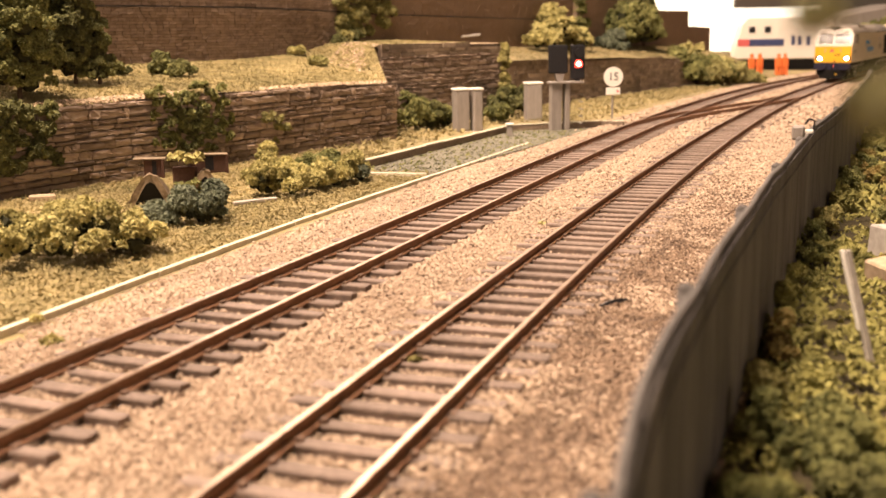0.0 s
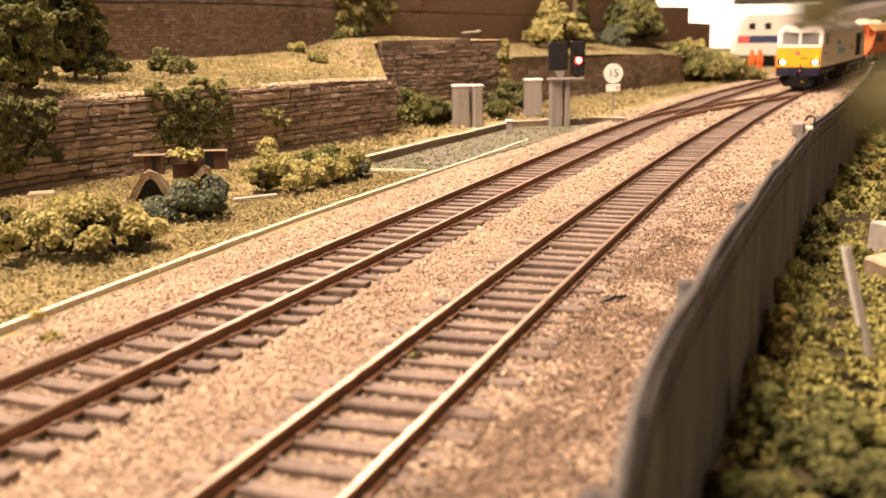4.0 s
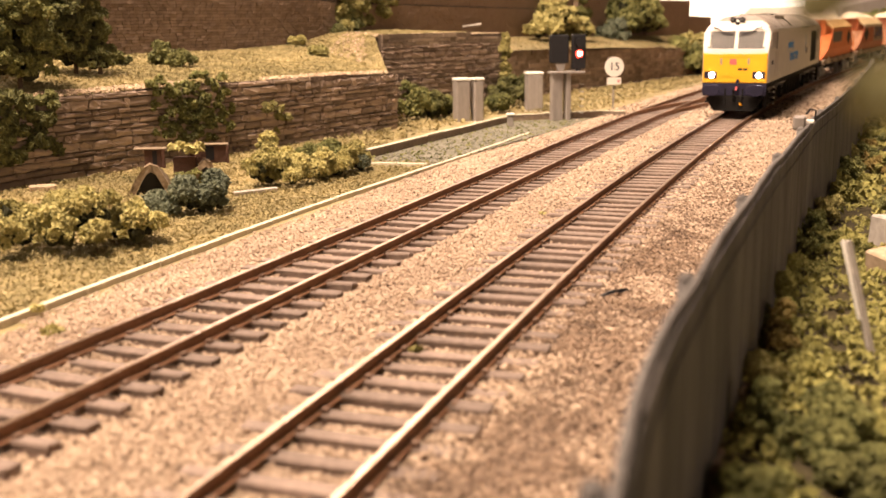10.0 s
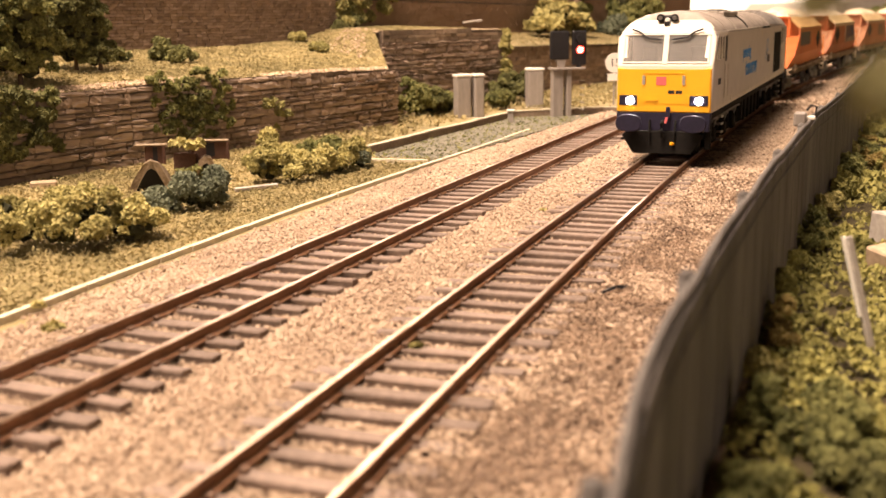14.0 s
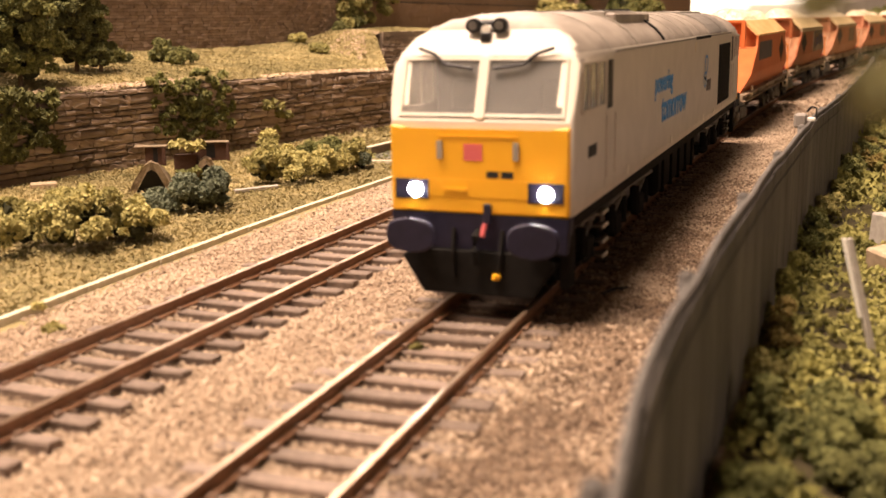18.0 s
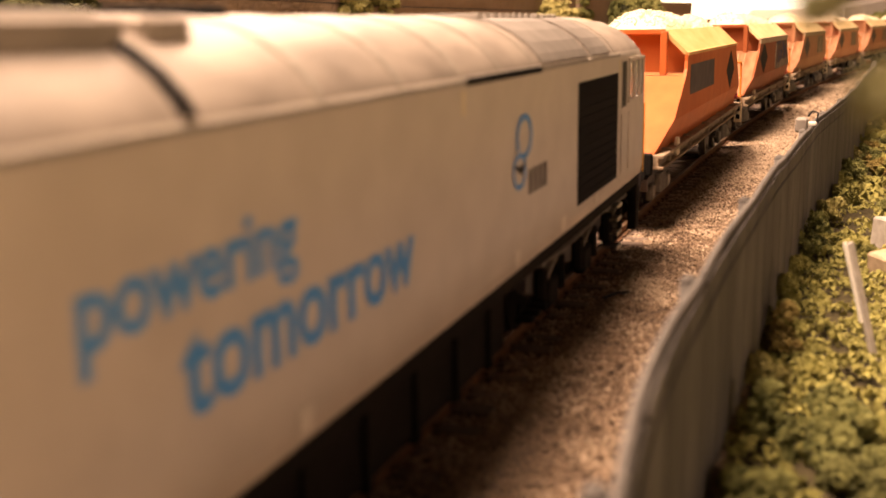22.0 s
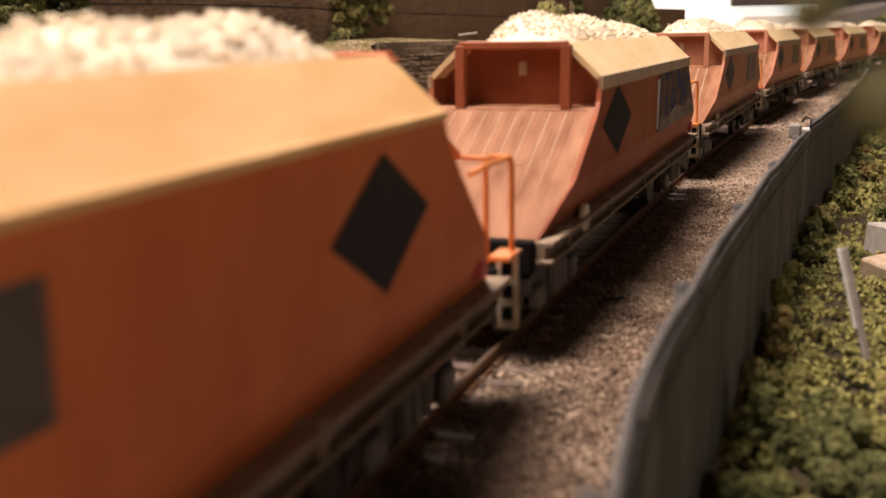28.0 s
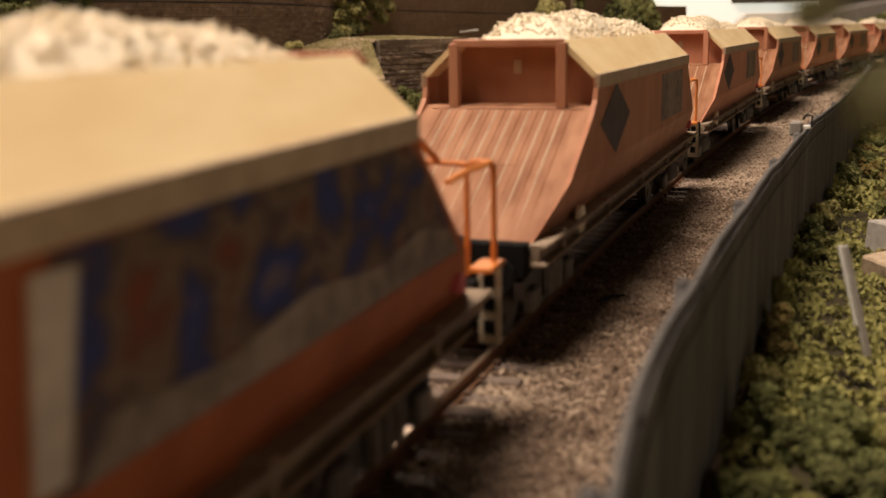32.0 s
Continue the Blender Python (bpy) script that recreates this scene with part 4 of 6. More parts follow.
# shrub close by the camera, over the fence
near = []
for i in range(34):
    k = rng.uniform()
    near.append((15.1 + 1.9 * k, rng.normal(38, 1.5), 48.7 + rng.uniform(-1, 1) * (0.45 + 0.55 * k), rng.uniform(0.25, 0.5)))
for i in range(5):
    near.append((rng.normal(12.95, 0.35), rng.normal(38, 1.0), rng.normal(51.75, 0.18), rng.uniform(0.06, 0.14)))
sh = foliage("overhanging_shrub", near, M_NEARLEAF, "shaded olive shrub hanging over the fence close by", "shrub", per_mm2=2.2, size=0.3, core=False)
part("stem", tube([(38, 50, -9), (34, 46, 20), (22, 40, 40), (17, 38, 48.6), (15.6, 38, 49.4)], 0.2, 6), M_TWIG, sh)

for x, y, r in ((-71, 186, 1.5), (-80, 203, 0.9), (-5, 172, 0.9), (-29, 262, 0.7), (28, 300, 0.7)):
    foliage("weed_tuft", [(x, y, -2.6, r), (x + r, y + 0.4, -2.7, r * 0.7)], M_FLOCK_Y, "small green weed tuft in the ballast", "weed", per_mm2=3, size=0.3, core=False, group="weed tufts")

# ---- bushes, ivy and trees ----
BUSHES = [(-104, 262, 26, 14, M_FLOCK_Y, "yellow-green foam bush by the track"), (-88, 264, 22, 14, M_FLOCK_Y, "yellow-green foam bush by the track"), (-122, 274, 26, 16, M_FLOCK_Y, "tall yellow-green foam bush"),
          (-80, 274, 15, 12, M_FLOCK_Y, "yellow-green foam bush by the track"), (-76, 315, 10, 11, M_FLOCK_B, "blue-green foam bush before the brick shafts"), (-69, 318, 9, 12, M_FLOCK_B, "rounded blue-green foam bush"),
          (-83, 312, 6.5, 7, M_FLOCK_B, "low blue-green foam bush"), (-57, 368, 20, 13, M_FLOCK_Y, "yellow foam bush below the wall"), (-46, 384, 18, 13, M_FLOCK_Y, "yellow foam bush below the wall"),
          (-38, 400, 15, 12, M_FLOCK_Y, "yellow-green foam bush at the yard"), (-32, 405, 8, 9, M_FLOCK_B, "small dark green bush at the yard"), (-62, 386, 20, 15, M_FLOCK_Y, "dense yellow foam bush by the wall"),
          (-48, 404, 12, 14, M_FLOCK_G, "green bush below the wall"), (-140, 302, 18, 11, M_FLOCK_Y, "low yellow foam bush below the wall"), (-112, 322, 18, 7, M_FLOCK_Y, "low yellow undergrowth below the wall"),
          (-16, 616, 16, 22, M_FLOCK_G, "green bush against the tall wall"), (-6, 624, 14, 16, M_FLOCK_D, "dark bush against the tall wall"), (2, 640, 16, 14, M_FLOCK_G, "green bush beside the cabinets"),
          (34, 660, 14, 13, M_FLOCK_G, "green bush behind the yard"), (43, 694, 16, 20, M_FLOCK_D, "dark bush at the wall end"), (50, 704, 14, 24, M_FLOCK_D, "dark bush at the wall end")]
for x, y, w, h, mat, label in BUSHES:
    foliage("bush", ball_group(x, y, -4.5, w * 1.15, h, 10, w * 0.9), mat, label, per_mm2=3.0 if y < 420 else 0.9, size=0.33 if y < 420 else 0.75, knobs=(1.3, 3.3, 0.55) if y < 420 else (2.0, 3.4, 0.6))
# far scrub along the distant wall
for i in range(22):
    t = i / 21
    x, y = 234 + 76 * t + rng.normal(0, 4), 1046 + 30 * t + rng.normal(0, 12)
    foliage("bush", ball_group(x, y, -4, rng.uniform(20, 32), max(9, (54 - 44 * t) * rng.uniform(0.7, 1.05)), 8), [M_FLOCK_T, M_FLOCK_G, M_FLOCK_Y][i % 3], ["distant olive bushes by the line", "distant green bush by the line", "distant yellow bush by the line"][i % 3], per_mm2=0.22, size=1.5, group="distant bushes")
for x, y, z, w, h, mat, label in [(-128, 505, 32, 12, 13, M_FLOCK_D, "round dark olive shrub on the bank"), (-120, 502, 31.5, 11, 9, M_FLOCK_D, "dark round shrub on the bank"), (-147, 490, 33, 12, 7, M_FLOCK_D, "low dark shrub on the bank"), (-68, 600, 33.5, 12, 5, M_FLOCK_T, "low green shrub on the bank"), (-84, 640, 39, 10, 5, M_FLOCK_Y, "dry shrub on the bank"), (-56, 690, 45, 10, 9, M_FLOCK_D, "dark shrub on the bank top"), (-64, 672, 42, 10, 8, M_FLOCK_D, "dark shrub at the wall foot"),
                                  (95, 900, 38, 34, 34, M_FLOCK_Y, "yellow-green bush on the bank"), (112, 925, 34, 30, 20, M_FLOCK_Y, "low yellow bush on the bank"), (84, 872, 36, 22, 18, M_FLOCK_Y, "yellow bush on the bank"), (178, 1035, 34, 46, 44, M_FLOCK_G, "green bush against the high wall"), (200, 1062, 34, 40, 26, M_FLOCK_G, "green bush on the bank"), (160, 1000, 30, 30, 20, M_FLOCK_B, "blue-green bush on the bank")]:
    foliage("shrub", ball_group(x, y, z, w, h, 10), mat, label, per_mm2=1.2 if y < 700 else 0.25, size=0.6 if y < 700 else 1.5, knobs=(1.2, 2.4, 0.5) if y < 700 else (3, 5, 0.5))


def ivy(a, b, z0, z1, n, mat, label, off=1.8, r=2.6, size=0.65):
    a, b = np.array(a, float), np.array(b, float)
    d = (b - a) / np.hypot(*(b - a))
    nr = np.array([d[1], -d[0]])
    spec = []
    for _ in range(n):
        t, k = rng.uniform(), rng.uniform()
        q = a + (b - a) * t + nr * rng.uniform(0.2, off)
        spec.append((q[0], q[1], z0 + (z1 - z0) * k, rng.uniform(0.5, 1.0) * r))
    spec = knobbly(spec, 0.5 * r, 0.8 * r, 0.35)
    return foliage("ivy", spec, mat, label, "ivy", per_mm2=1.4, size=size)


def on1(t):
    return (W1A[0] + (W1B[0] - W1A[0]) * t, W1A[1] + (W1B[1] - W1A[1]) * t)


ivy(on1(0.13), on1(0.27), 4, 27, 90, M_FLOCK_D, "dark green ivy hanging on the stone wall", r=3.0)
ivy(on1(0.43), on1(0.585), 5, 31, 80, M_FLOCK_G, "green ivy covering part of the stone wall", r=1.9, size=0.5)
ivy(on1(0.45), on1(0.54), 3, 25, 50, M_FLOCK_D, "dark ivy patch on the stone wall", r=2.0, size=0.5)
ivy(on1(0.645), on1(0.70), 2, 15, 10, M_FLOCK_T, "dry brown creeper on the stone wall", r=2.0)
ivy((-64, 682), (-36, 726), 48, 86, 70, M_FLOCK_T, "olive-green ivy hanging on the high wall", off=3, r=4, size=0.8)
ivy((-64, 682), (-58, 692), 44, 84, 16, M_FLOCK_D, "dark ivy at the wall joint", off=3, r=3, size=0.8)
ivy((118, 962), (128, 980), 38, 82, 14, M_FLOCK_G, "ivy strip on the distant wall", off=3, r=4, size=1.3)
ivy((178, 1060), (208, 1108), 40, 84, 40, M_FLOCK_D, "dark ivy on the distant wall", off=4, r=6, size=1.6)
ivy(W2B, (44, 712), 10, 42, 16, M_FLOCK_Y, "yellow grass hanging over the wall end", off=3, r=3, size=0.8)


def tree(x, y, z, h, w, mat, label, clumps, low=0.16):
    t = thing("tree", label, "tree", P(x, y, z))
    part("trunk", tube([(0, 0, -1), (0.6, 0.2, h * 0.2), (-0.4, 0.3, h * 0.42)], 0.9, 7), M_TWIG, t)
    spec = []
    for i in range(clumps):
        a, zz = 2.4 * i + rng.uniform(-0.4, 0.4), low + (1 - low) * (i + 0.5) / clumps
        k = rng.uniform(0.35, 1.0) * (1 - 0.4 * zz ** 3)
        e = (math.cos(a) * k * w / 2, math.sin(a) * k * w / 2, h * zz)
        spec.append((*e, rng.uniform(0.24, 0.38) * w))
        if i < 12:
            part("limb", rod((0, 0, h * min(zz, 0.4) * 0.8), e, 0.4, 5, None, 0.15), M_TWIG, t)
    foliage("crown", spec, mat, "", per_mm2=2.2, size=0.42, parent=t, knobs=(1.1, 2.6, 1.0))


tree(-155, 398, 26, 62, 21, M_FLOCK_G, "green tree on the bank with airy hanging clumps", 26, 0.14)
tree(-150, 446, 32, 62, 17, M_FLOCK_D, "dark green tree on the bank", 30, 0.06)
tree(-142, 452, 33, 22, 9, M_FLOCK_D, "rounded dark green tree on the bank", 12, 0.1)
tree(-190, 420, 27, 60, 28, M_FLOCK_G, "green tree at the bank edge", 24)
pale = thing("pale_stone", "pale broken stone lying below the wall", "stone", P(-138, 368, -4, 0, 0, 20))
part("rubble", box(-5, 4, -1.5, 1.5, -0.5, 2.2, 0.6), M_EARTH, pale)

# crossover between the two tracks
cross = thing("crossover_track", "rusty crossover rails between the two tracks", "track", kind="structure")


def crossing(s, l):
    t = min(1, max(0, (s - 640) / 260))
    k = t * t * (3 - 2 * t)
    xa, ya, th = at(s, l, FAR)
    xb, yb, _ = at(s, l, NEAR)
    return xa + (xb - xa) * k, ya + (yb - ya) * k


for g in (-8.25, 8.25):
    cv = []
    for s in range(640, 901, 8):
        for d, z in ((-0.9, -2.3), (0.9, -2.3), (0.5, -0.05), (-0.5, -0.05)):
            cv.append((*crossing(s, g + d), z))
    n = len(cv) // 4
    link("rail", cv, [(4 * i + k, 4 * i + (k + 1) % 4, 4 * i + 4 + (k + 1) % 4, 4 * i + 4 + k) for i in range(n - 1) for k in range(4)] + [(0, 1, 2, 3), (4 * n - 1, 4 * n - 2, 4 * n - 3, 4 * n - 4)], M_RAIL, cross)
bm = bmesh.new()
for s in range(665, 880, 8):
    x, y = crossing(s, 0)
    bmesh.ops.create_cube(bm, size=1, matrix=Matrix.Translation((x, y, -3.2)) @ Matrix.Rotation(-float(at(s)[2]), 4, "Z") @ Matrix.Diagonal((31, 2.8, 1.7, 1)))
part("timbers", bm, M_SLEEPER, cross, "long sleepers of the crossover", kind="stuff")

# ---- the far end of the layout and the room ----
coach = thing("white_coach", "white coach body with a blue window band", "coach", P(450, 1440, 8, 0, 0, -6))
part("body", prism([(-58, 2), (58, 2), (62, 8), (62, 50), (57, 56), (-46, 56), (-54, 48), (-62, 20), (-62, 4)], "y", -18, 18, 1.5), M_WHITE, coach)
part("window_band", box(-44, 0, -18.6, -17.6, 19, 28), M_BLUE, coach, "dark blue band")
part("red_band", box(-59, -44, -18.6, -17.6, 19, 28), M_LOGORED, coach, "dull red band at the nose")
for k in (12, 20, 31):
    part("door_window", box(k - 2.4, k + 2.4, -18.7, -17.7, 20, 32), M_BLUE, coach)
for k in (-41, -21):
    part("window", box(k - 4, k + 4, -18.7, -17.7, 36, 44), M_BLACK, coach)
part("skirt", box(-58, 60, -16, 16, -13, 3), M_UNDER, coach)
for x, y in ((369, 1288), (379, 1290), (394, 1266), (402, 1268)):
    bm = bmesh.new()
    box(-4, 4, -2.5, 2.5, 9, 20, 1.2, bm)
    box(-3.4, -0.4, -2, 2, 0, 9.4, 0.6, bm)
    box(0.4, 3.4, -2, 2, 0, 9.4, 0.6, bm)
    box(-2, 2, -2, 2, 20, 25, 1.2, bm)
    ob = tagged(part("figurine", bm, M_ORANGEV), "tiny orange model figure by the line", "figurine", "figurines")
    ob.matrix_world = P(x, y, -4)
R1 = 3100
for nm, (x0, x1, y0, y1, z0, z1) in {"wall_north": (-2000, 3200, R1, R1 + 60, -900, 1500), "wall_south": (-2000, 3200, -1760, -1700, -900, 1500), "wall_west": (-2060, -2000, -1760, R1 + 60, -900, 1500), "wall_east": (3200, 3260, -1760, R1 + 60, -900, 1500), "ceiling": (-2060, 3260, -1760, R1 + 60, 1500, 1560), "floor": (-2060, 3260, -1760, R1 + 60, -960, -900)}.items():
    tagged(part(nm, box(x0, x1, y0, y1, z0, z1), M_ROOM), "plain cream surface of the exhibition room", nm.split("_")[0], kind="structure")
tagged(part("bright_window", box(500, 905, 2600, 2606, -60, 330), M_BRIGHT), "bright daylit window across the room", "window", kind="structure")
tagged(part("window_blind", box(690, 900, 2560, 2580, 96, 340, 2), M_ROOMDARK), "dark blind hanging over the window", "blind")
tagged(part("grey_shed", prism([(0, -8), (260, -8), (260, 66), (130, 92), (0, 70)], "y", 2000, 2180, 2), M_CABINET), "grey industrial shed at the far end", "shed").matrix_world = P(730, 0, 0)
foliage("bush", ball_group(760, 1880, -8, 120, 70, 10), M_FLOCK_G, "far bushes in front of the shed", per_mm2=0.03, size=4)

# ---- the train: x runs back along the train from each vehicle's middle, y to its left ----
HALF = 141.0
LOCO_S, HOPPER_S = 236.0, [442.0 + 54, 659.0 + 54] + [881.0 + 54 + 221 * i for i in range(6)]


def wheelset(parent, x, r, tag):
    bm = rod((0, -8.6, 0), (0, 8.6, 0), 0.9, 8)
    for y in (-1, 1):
        rod((0, y * 7.2, 0), (0, y * 8.9, 0), r, 24, bm)
        rod((0, y * 6.6, 0), (0, y * 7.2, 0), r + 0.7, 24, bm)
        for k in range(3):
            a = 2 * math.pi * k / 3
            rod((math.cos(a) * r * 0.55, y * 8.8, math.sin(a) * r * 0.55), (math.cos(a) * r * 0.55, y * 9.2, math.sin(a) * r * 0.55), r * 0.16, 8, bm)
    ob = part("wheelset", bm, M_STEEL if tag else M_UNDER, parent, "steel wheels on an axle")
    ob.matrix_basis = P(x, 0, r)
    WHEELS.append((ob, x, r))
    return ob


WHEELS = []


def decal(name, pts, y, mat, parent, label="", t=0.12):
    """A thin sheet of (x, z) corners on a side at y."""
    sgn = -1 if y < 0 else 1
    return part(name, prism(pts, "y", y, y + sgn * t), mat, parent, label)


loco = thing("diesel_locomotive", "silver-grey and yellow model diesel locomotive with lit headlamps", "locomotive")
ZR = [(17.0, 17.2), (17.4, 19), (17.4, 35.2), (17.4, 43.4), (17.4, 44.3), (17.0, 45.4), (16.2, 46.6), (14.6, 48.3), (12.2, 50.0), (9.2, 51.4), (5.2, 52.3), (0, 52.7)]
RING = ZR + [(-l, z) for l, z in reversed(ZR[:-1])]


def z_limit(d):
    """Roof height at d behind the cab face."""
    return float(np.interp(d, [0, 0.4, 4.4, 5.4, 8, 12, 18, 26], [33.6, 34.2, 44.9, 46.8, 49.4, 51.3, 52.4, 52.9]))


def shell(mat, x0, x1, lo, hi, name, label, stations):
    v, f, n = [], [], len(RING)
    for d in stations:
        e = min(d - x0, x1 - d)
        zl = z_limit(e) if e < 26 else 54
        wide = float(np.interp(e, [0, 0.8, 2.5, 6], [0.955, 0.985, 0.998, 1.0]))
        for l, z in RING:
            zz = min(z, zl)
            k = wide
            if z > 44 and e < 14:
                k *= 1 - 0.05 * (1 - e / 14)
            v.append((d, -l * k, max(lo, min(zz, hi))))
    for i in range(len(stations) - 1):
        for k in range(n - 1):
            f.append((i * n + k, i * n + k + 1, (i + 1) * n + k + 1, (i + 1) * n + k))
        f.append((i * n + n - 1, i * n, (i + 1) * n, (i + 1) * n + n - 1))
    f.append(tuple(range(n)))
    f.append(tuple(reversed(range((len(stations) - 1) * n, len(stations) * n))))
    bm = bmesh.new()
    bv = [bm.verts.new(q) for q in v]
    for q in f:
        bm.faces.new([bv[i] for i in q])
    bmesh.ops.remove_doubles(bm, verts=bm.verts, dist=0.02)
    ob = part(name, bm, mat, loco, label, smooth=True)
    return ob


near_d = [0, 0.4, 1.2, 2.4, 3.6, 4.4, 5.0, 6.6, 8, 9.7, 10.4, 12, 14, 16.6, 17.3, 20, 23.2, 26]
PANES = ((5.0, 9.7), (10.4, 16.6), (17.3, 23.2))
body_st = [-HALF + d for d in near_d] + [-HALF + 40, 0, HALF - 40] + [HALF - d for d in reversed(near_d)]
body = shell(M_LOCO, -HALF, HALF, 0, 60, "body", "pale silver-grey body shell", body_st)
me = body.data
bm = bmesh.new()
bm.from_mesh(me)
cut = []
for fc in bm.faces:
    c = fc.calc_center_median() / MM
    if abs(fc.normal.y) > 0.9 and 35.2 < c.z < 43.4 and any(p < HALF - abs(c.x) < q for p, q in PANES):
        cut.append(fc)
    elif 0.4 < HALF - abs(c.x) < 4.4 and abs(fc.normal.x) > 0.5 and abs(c.y) < 14.6 and 34 < c.z < 45:
        cut.append(fc)
bmesh.ops.delete(bm, geom=cut, context="FACES")
bm.to_mesh(me)
bm.free()
me.materials.append(M_LOCO_W)
me.materials.append(M_LOCO_ROOF)
for pl_ in me.polygons:
    c = pl_.center / MM
    if abs(c.x) > HALF - 8 and abs(pl_.normal.y) < 0.75:
        pl_.material_index = 1
    elif pl_.normal.z > 0.35:
        pl_.material_index = 2
    pl_.use_smooth = abs(pl_.normal.y) < 0.97 and abs(pl_.normal.x) < 0.97

for end in (-1, 1):
    X = lambda d: end * (HALF - d)
    # yellow nose
    def nose(outline, d0, d1, mat, name, label="", par=loco, bev=0.25):
        return part(name, prism(outline, "x", X(d0), X(d1), bev), mat, par, label)
    yel = nose([(-16.7, 17.2), (16.7, 17.2), (16.7, 33.0), (11.5, 32.0), (-11.5, 32.0), (-16.7, 33.0)], 0.9, -0.75, M_YELLOW, "nose_panel", "bright yellow warning panel", bev=0.4)
    nose([(-10.6, 20.2), (10.6, 20.2), (10.6, 23.4), (-10.6, 23.4)], -0.72, -0.84, M_YELLOW, "recess_panel", "", yel, 0)
    for s_ in (-1, 1):
        hs = nose([(s_ * 9.3, 19.6), (s_ * 15.8, 19.6), (s_ * 15.8, 23.2), (s_ * 9.3, 23.2)], -0.7, -0.95, M_NAVY, "lamp_housing", "dark lamp housing", yel, 0.08)
        lx = 11.8 if s_ > 0 else 12.6
        part("headlamp", rod((X(-0.95), s_ * lx, 21.3), (X(-1.15), s_ * lx, 21.3), 1.3, 20), M_LAMP if end < 0 else M_WHITE, hs, "bright white headlamp" if end < 0 else "unlit headlamp")
        nose([(s_ * 6.6, 27.0), (s_ * 7.6, 27.0), (s_ * 7.6, 30.2), (s_ * 6.6, 30.2)], -0.74, -1.1, M_ROOFLINE, "bracket", "", yel, 0)
    nose([(-0.9, 26.8), (2.6, 26.8), (2.6, 29.8), (-0.9, 29.8)], -0.74, -0.86, M_LOGORED, "badge", "red badge", yel, 0)
    nose([(-7.4, 30.9), (7.4, 30.9), (7.4, 31.3), (-7.4, 31.3)], -0.74, -0.9, M_YELLOW, "trim_line", "", yel, 0)
    for k in range(2):
        y0 = (-6.6 + 2.7 * k) * (1 if end < 0 else -1)
        nose([(y0, 23.8), (y0 + 2.2, 23.8), (y0 + 2.2, 25.0), (y0, 25.0)], -0.74, -0.82, M_INK, "number_bar", "", yel, 0)
    nose([(2, 21.2), (6.4, 21.2), (6.4, 21.9), (2, 21.9)], -0.84, -1.1, M_YELLOW, "handrail", "", yel, 0)
    # windscreens lie on the raked front
    for s_ in (-1, 1):
        rake = lambda z: (z - 34.2) / (44.9 - 34.2) * 4.0 + 0.4
        def pane(ya, yb, za, zb, out, thick, mat, name, label, par):
            bm = bmesh.new()
            vs = []
            for o in (out, out - thick):
                for yy, zz in ((ya, za), (yb, za), (yb * 0.985, zb), (ya, zb)):
                    vs.append(bm.verts.new((X(rake(zz) - o), yy, zz + 0.35 * o)))
            for q in ((0, 1, 2, 3), (7, 6, 5, 4), (0, 1, 5, 4), (1, 2, 6, 5), (2, 3, 7, 6), (3, 0, 4, 7)):
                bm.faces.new([vs[i] for i in q])
            return part(name, bm, mat, par, label)
        ws = pane(s_ * 0.9, s_ * 15.0, 34.9, 44.2, 0.12, 0.3, M_GLASS, "windscreen", "clear cab windscreen", loco)
        ws.visible_shadow = False
        for ya, yb, za, zb in ((0.5, 0.95, 34.5, 44.6), (14.9, 15.5, 34.5, 44.6), (0.5, 15.5, 34.4, 34.95), (0.5, 15.5, 44.15, 44.7)):
            pane(s_ * ya, s_ * yb, za, zb, 0.3, 0.5, M_LOCO_W, "frame_bar", "", ws)
        wz = [(s_ * 12.6, 46.0), (s_ * 9.6, 45.0), (s_ * 7.4, 43.2), (s_ * 2.0, 42.4)]
        part("wiper", tube([(X(rake(z) - 0.7), yy, z + 0.3) for yy, z in wz], 0.34, 6), M_BLACK, loco, "black wiper")
    horn = part("horn_cluster", box(*sorted((X(7.4), X(10.0))), -2.6, 3.8, 48.6, 51.2, 0.5), M_BLACK, loco, "black horn cluster on the cab roof")
    for yy in (-1.9, 3.1):
        rl = part("horn", rod((X(7.8), yy, 50.2), (X(6.2), yy, 50.2), 1.35, 16), M_BLACK, horn, "black horn mouth")
        part("mouth", rod((X(6.3), yy, 50.2), (X(6.0), yy, 50.2), 0.8, 14), M_STEEL, rl)
    part("marker_lamp", rod((X(7.4), 0.6, 49.4), (X(6.0), 0.6, 49.4), 0.9, 14), M_WHITE, horn, "white marker lamp")
    part("lamp_bracket", box(*sorted((X(5.6), X(7.2))), -0.4, 1.6, 47.4, 49.0, 0.2), M_BLACK, horn)
    part("windscreen_pillar", box(-0.95, 0.95, -0.35, 0.35, 0, 11.6, 0.15), M_LOCO_W, loco, "white pillar between the windscreens").matrix_basis = P(X(0.25), 0, 34.0) @ Matrix.Rotation(-end * math.atan2(4.0, 10.7), 4, "Y") @ Matrix.Rotation(radians(90), 4, "Z")
    part("lamp_bracket", box(*sorted((X(-0.7), X(-1.5))), -2.6, -1.2, 15.5, 19.2, 0.15), M_NAVY, loco, "navy lamp bracket")
    # buffer beam and below
    beam = nose([(-16.4, 10.5), (16.4, 10.5), (16.8, 17.2), (-16.8, 17.2)], 3.0, -0.6, M_NAVY, "buffer_beam", "dark navy buffer beam")
